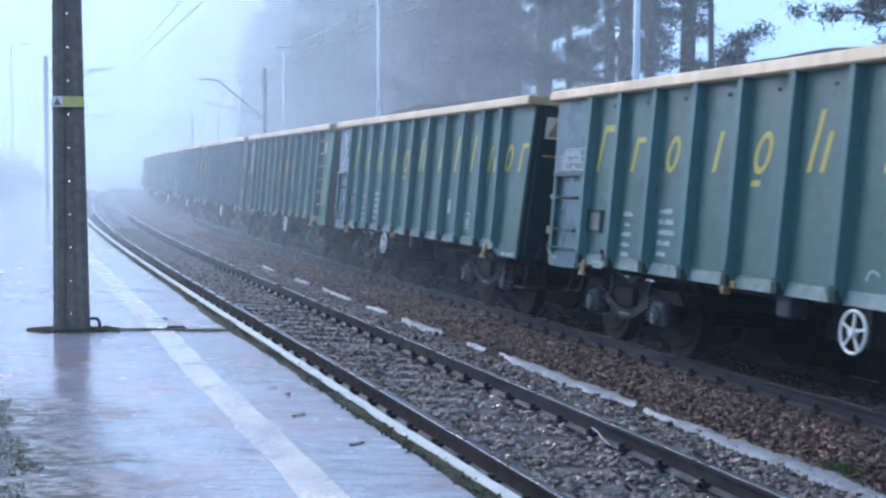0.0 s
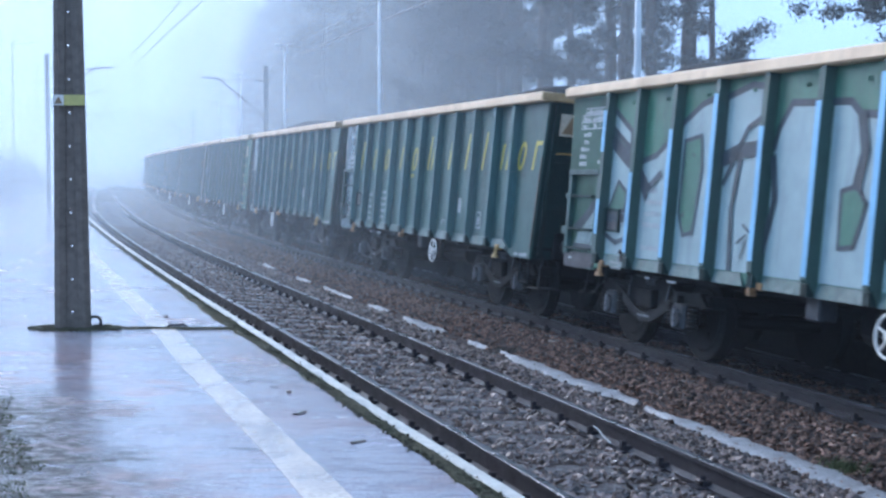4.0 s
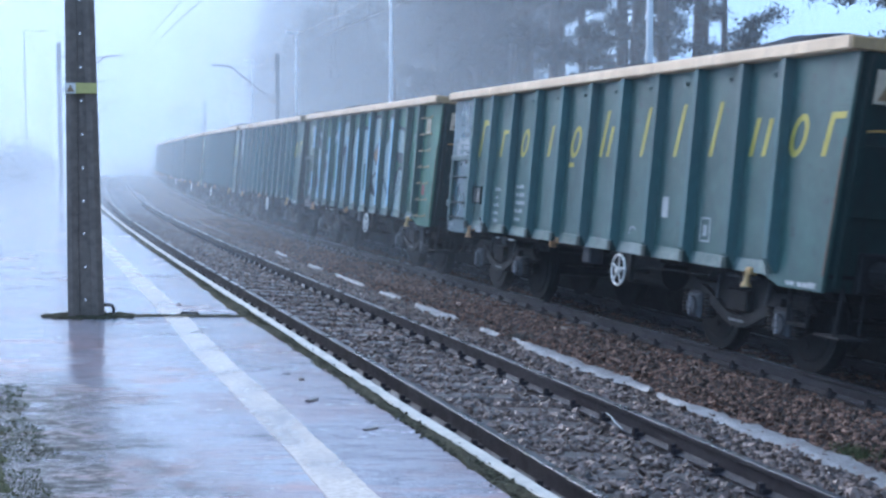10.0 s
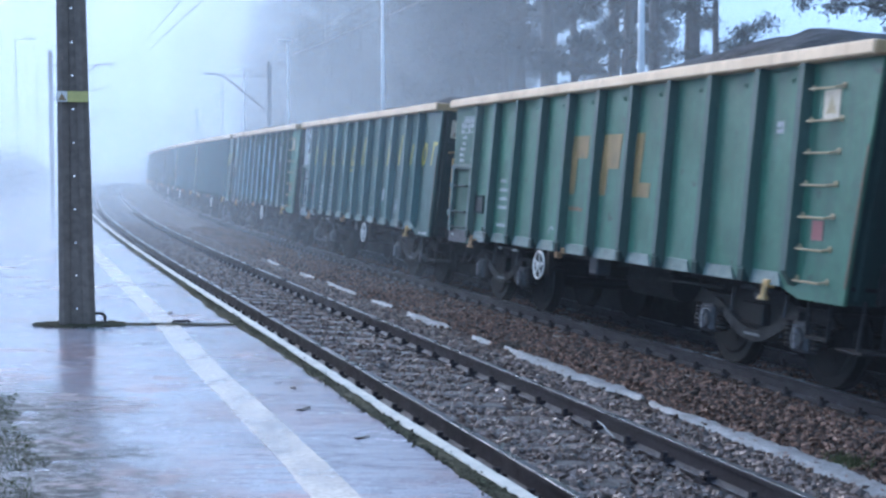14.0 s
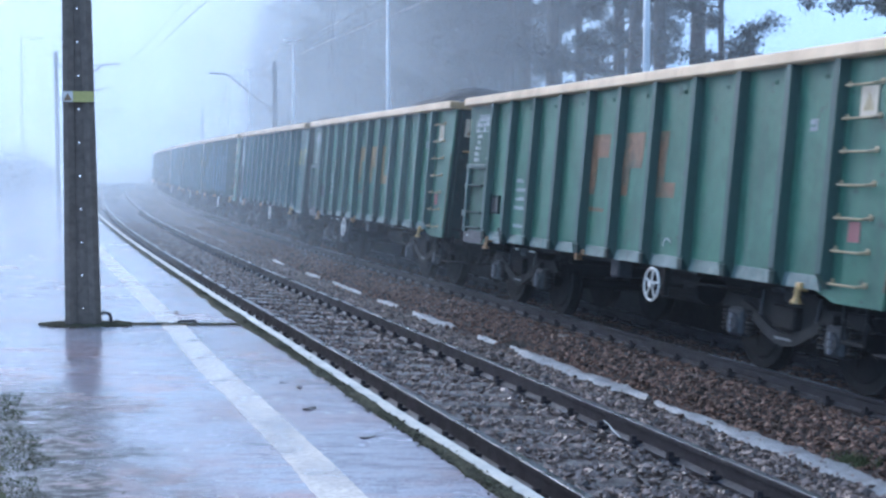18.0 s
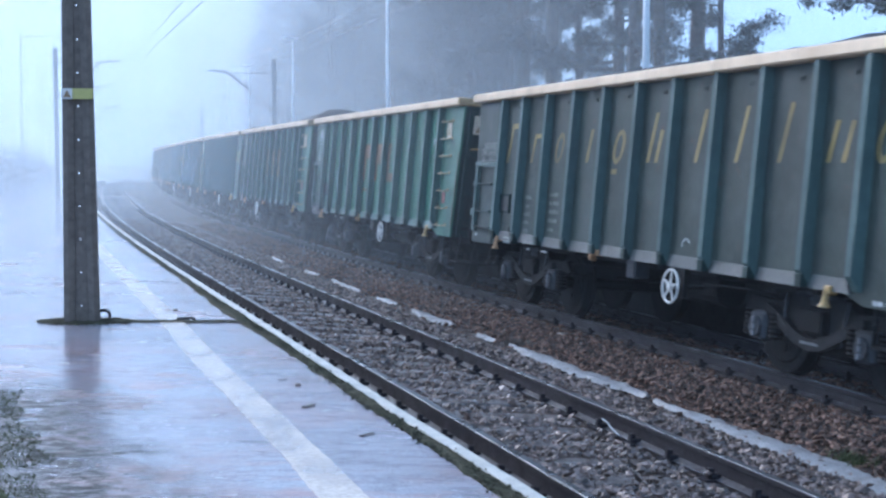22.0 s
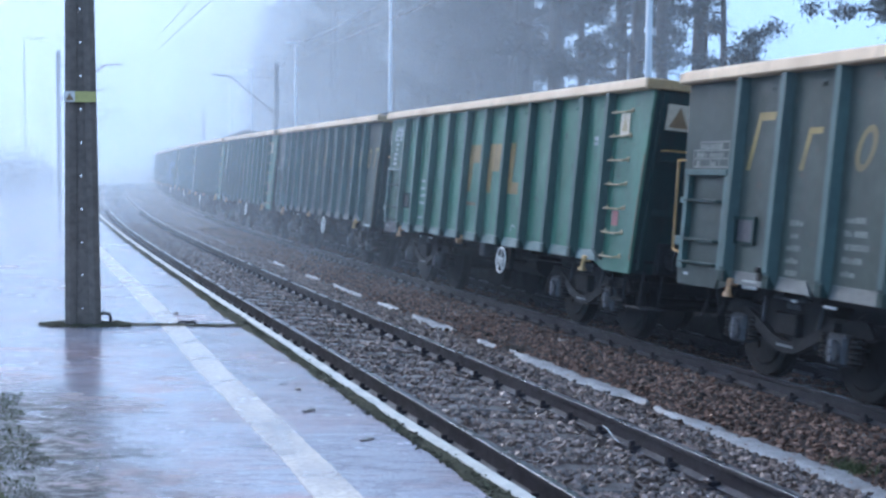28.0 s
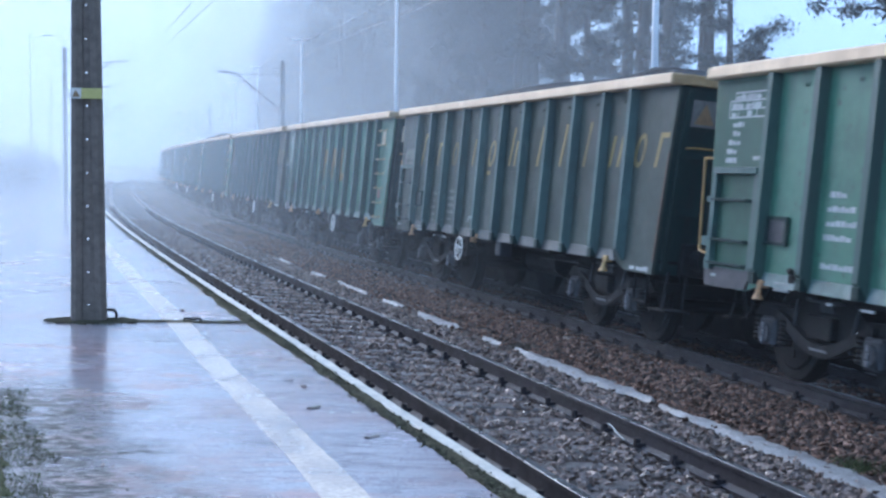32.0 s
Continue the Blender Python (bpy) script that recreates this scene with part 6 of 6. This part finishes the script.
# ---- hedge, undergrowth and far posts in the fog ----
def thicket(name, spots, mat, label, blade=(0.02, 0.05), count=2200, kind="", group=""):
    for x, y, z, r, h in spots:
        verts, faces = [], []
        for i in range(count):
            a, q = rnd.uniform(0, 6.28), math.sqrt(rnd.random())
            top = h * (1 - 0.55 * q * q) * rnd.uniform(0.75, 1.08)
            o = Vector((q * r * math.cos(a), q * r * math.sin(a), top * rnd.random() ** 0.6))
            d = Vector((rnd.gauss(0, 1), rnd.gauss(0, 1), rnd.gauss(0.5, 0.7))).normalized() * rnd.uniform(0.15, 0.4)
            side = d.cross(Vector((rnd.gauss(0, 1), rnd.gauss(0, 1), rnd.gauss(0, 1)))).normalized() * rnd.uniform(*blade)
            k = len(verts)
            verts += [o - side, o + side, o + d]
            faces.append((k, k + 1, k + 2))
        me = bpy.data.meshes.new(name)
        me.from_pydata(verts, [], faces)
        me.materials.append(mat)
        ob = new(name, me)
        ob.location = (x, y, z)
        tagged(ob, label, "bush", group, kind)


hedge = []
for i in range(18):
    hedge.append((-25.0 - i * 1.2 + rnd.uniform(-0.5, 0.5), 79 + rnd.uniform(-4, 6), 0.0, rnd.uniform(1.8, 3.2), rnd.uniform(1.8, 3.6)))
thicket("bush", hedge, TWIGS, "bare bush dim in the fog", group="bushes beyond the platform")
# row of shrubs added to block the light showing behind the wheels
under = []
s = 4.0
while s < 75:
    p = at(s, 12.3 + rnd.uniform(-0.6, 0.9), -0.62)
    under.append((p.x, p.y, p.z, rnd.uniform(1.2, 1.9), rnd.uniform(1.2, 2.0)))
    s += 1.5
thicket("undergrowth", under, NEEDLES, "dark undergrowth added to block light behind the train", (0.04, 0.1), 700, group="undergrowth below the pines")

# assumed far platform, added to stop light under the train and coloured shade-dark
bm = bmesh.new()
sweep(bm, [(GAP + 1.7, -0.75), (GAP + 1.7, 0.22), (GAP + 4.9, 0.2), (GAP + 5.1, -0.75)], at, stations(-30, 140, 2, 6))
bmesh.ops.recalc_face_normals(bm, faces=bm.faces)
tagged(part("far_platform", bm, FAR_SHADE), "low assumed platform added behind the train to block light, coloured shade-dark", "platform", kind="structure")


def arm_lamp(x, y, height):
    p = empty("street_lamp", Matrix.Translation((x, y, 0)))
    tagged(p, "tall lamp post with a short arm, faint in the fog", "lamp post", "lamp posts beyond the platform")
    bm = bmesh.new()
    tube(bm, (0, 0, -0.6), (0, 0, height), 0.07, 0.04, 10)
    part("pole", bm, GALV, p)
    bm = bmesh.new()
    pipe(bm, [(0, 0, height - 0.05), (0.5, 0, height + 0.06), (0.9, 0, height + 0.06)], 0.03)
    part("arm", bm, GALV, p)
    bm = bmesh.new()
    box(bm, 0.8, 1.4, -0.1, 0.1, height + 0.0, height + 0.1, 0.02)
    part("lamp_head", bm, GALV, p)


arm_lamp(-29.3, 95, 10.6)
arm_lamp(-35.2, 120, 10.0)

# ---- sleepers, fastenings, stones ----
me = bpy.data.meshes.new("sleeper")
bm = bmesh.new()
box(bm, -0.13, 0.13, -1.3, 1.3, -0.31, -0.172, 0.012)
bm.to_mesh(me)
bm.free()
me.materials.append(SLEEPER)
for far in (False, True):
    track = empty("track")
    tagged(track, "dark wet sleepers of one track in ballast", "track", "tracks", "structure")
    bm = bmesh.new()
    rs = random.Random(3 + far)
    for i in range(150):
        s = -6 + 0.62 * i
        o = new("sleeper", me)
        o.parent = track
        o.matrix_world = track_pose(far, s + rs.uniform(-0.02, 0.02)) @ Matrix.Rotation(rs.gauss(0, 0.008), 4, "Z") @ Matrix.Translation((0, rs.uniform(-0.03, 0.03), rs.uniform(-0.008, 0.004)))
        if s > 60:
            continue
        m = track_pose(far, s)
        for side in (-HALF, HALF):
            for e in (-1, 1):
                box(bm, -0.075, 0.075, side + e * 0.105 - 0.045, side + e * 0.105 + 0.045, -0.172, -0.155, turn=m)
                box(bm, -0.042, 0.042, side + e * 0.06 - 0.035, side + e * 0.06 + 0.035, -0.158, -0.118, turn=m)
                box(bm, -0.02, 0.02, side + e * 0.085 - 0.02, side + e * 0.085 + 0.02, -0.158, -0.085, turn=m)
    tagged(part("fastening", bm, RAIL_SIDE, track), "rusty rail fastenings", kind="stuff")

rng = np.random.default_rng(11)


def scatter(count, lat0, lat1, s0, s1, keep, size, power=1.7):
    out = []
    while len(out) < count:
        s = s0 + (s1 - s0) * rng.random() ** power
        lat = rng.uniform(lat0, lat1)
        if any(abs(lat - r) < 0.12 for r in (-HALF, HALF, GAP - HALF, GAP + HALF)):
            continue
        phase = ((s + 6) / 0.62 + 0.21) % 1.0
        if phase < 0.42 and (abs(lat) < 1.3 or abs(lat - GAP) < 1.3) and rng.random() > (keep if abs(lat) < 0.85 else 0.06 if lat < 3.8 else keep):
            continue
        r = rng.uniform(*size)
        p = at(s, lat, bed_height(lat) + r * 0.35 + 0.012 * rng.standard_normal() + (0.03 if 2.35 < lat < 3.3 else 0) + (0.022 if phase < 0.42 and abs(lat) < 1.3 else 0))
        out.append((p.x, p.y, p.z, r))
    return out


pebbles("track_stones", scatter(26000, -1.33, 1.85, 2.5, 48, 0.3, (0.014, 0.042)), GREYSTONE, "grey and brown crushed stone between the rails", "ballast")
pebbles("ballast_stones", scatter(24000, 2.12, GAP + 0.6, 2.5, 48, 0.45, (0.02, 0.04)), STONE, "loose brown crushed stone beside the far track", "ballast")
pebbles("drain_stones", scatter(1300, 1.78, 2.32, 2.5, 36, 1.0, (0.016, 0.032)), STONE, "brown stones lying over the drain cloth", "ballast")
pebbles("near_stones", scatter(5000, -1.33, 1.85, -6, 2.5, 0.3, (0.016, 0.036), 1.0), GREYSTONE, "grey and brown crushed stone between the rails", "ballast")
pebbles("kerb_stones", scatter(1500, 1.4, 2.1, 2.5, 36, 1.0, (0.012, 0.026)), GREYSTONE, "small stones along the drain", "ballast")


# ---- what moves ----
def motions():
    for w, front in wagons:
        walk(w, [(t, wagon_pose(front, t)) for t in range(0, 33)])
    for w, front in wagons[5:]:
        for b in w.children:
            if not b.name.startswith("bogie"):
                continue
            for x in b.children:
                if x.name.startswith("wheelset"):
                    turn = SPEED / WHEEL_R * 57.29578
                    walk(x, [(i * 0.2, pose(x.location.x, 0, WHEEL_R, 0, (i * 0.2 * turn) % 360, 0)) for i in range(161)])


motions()
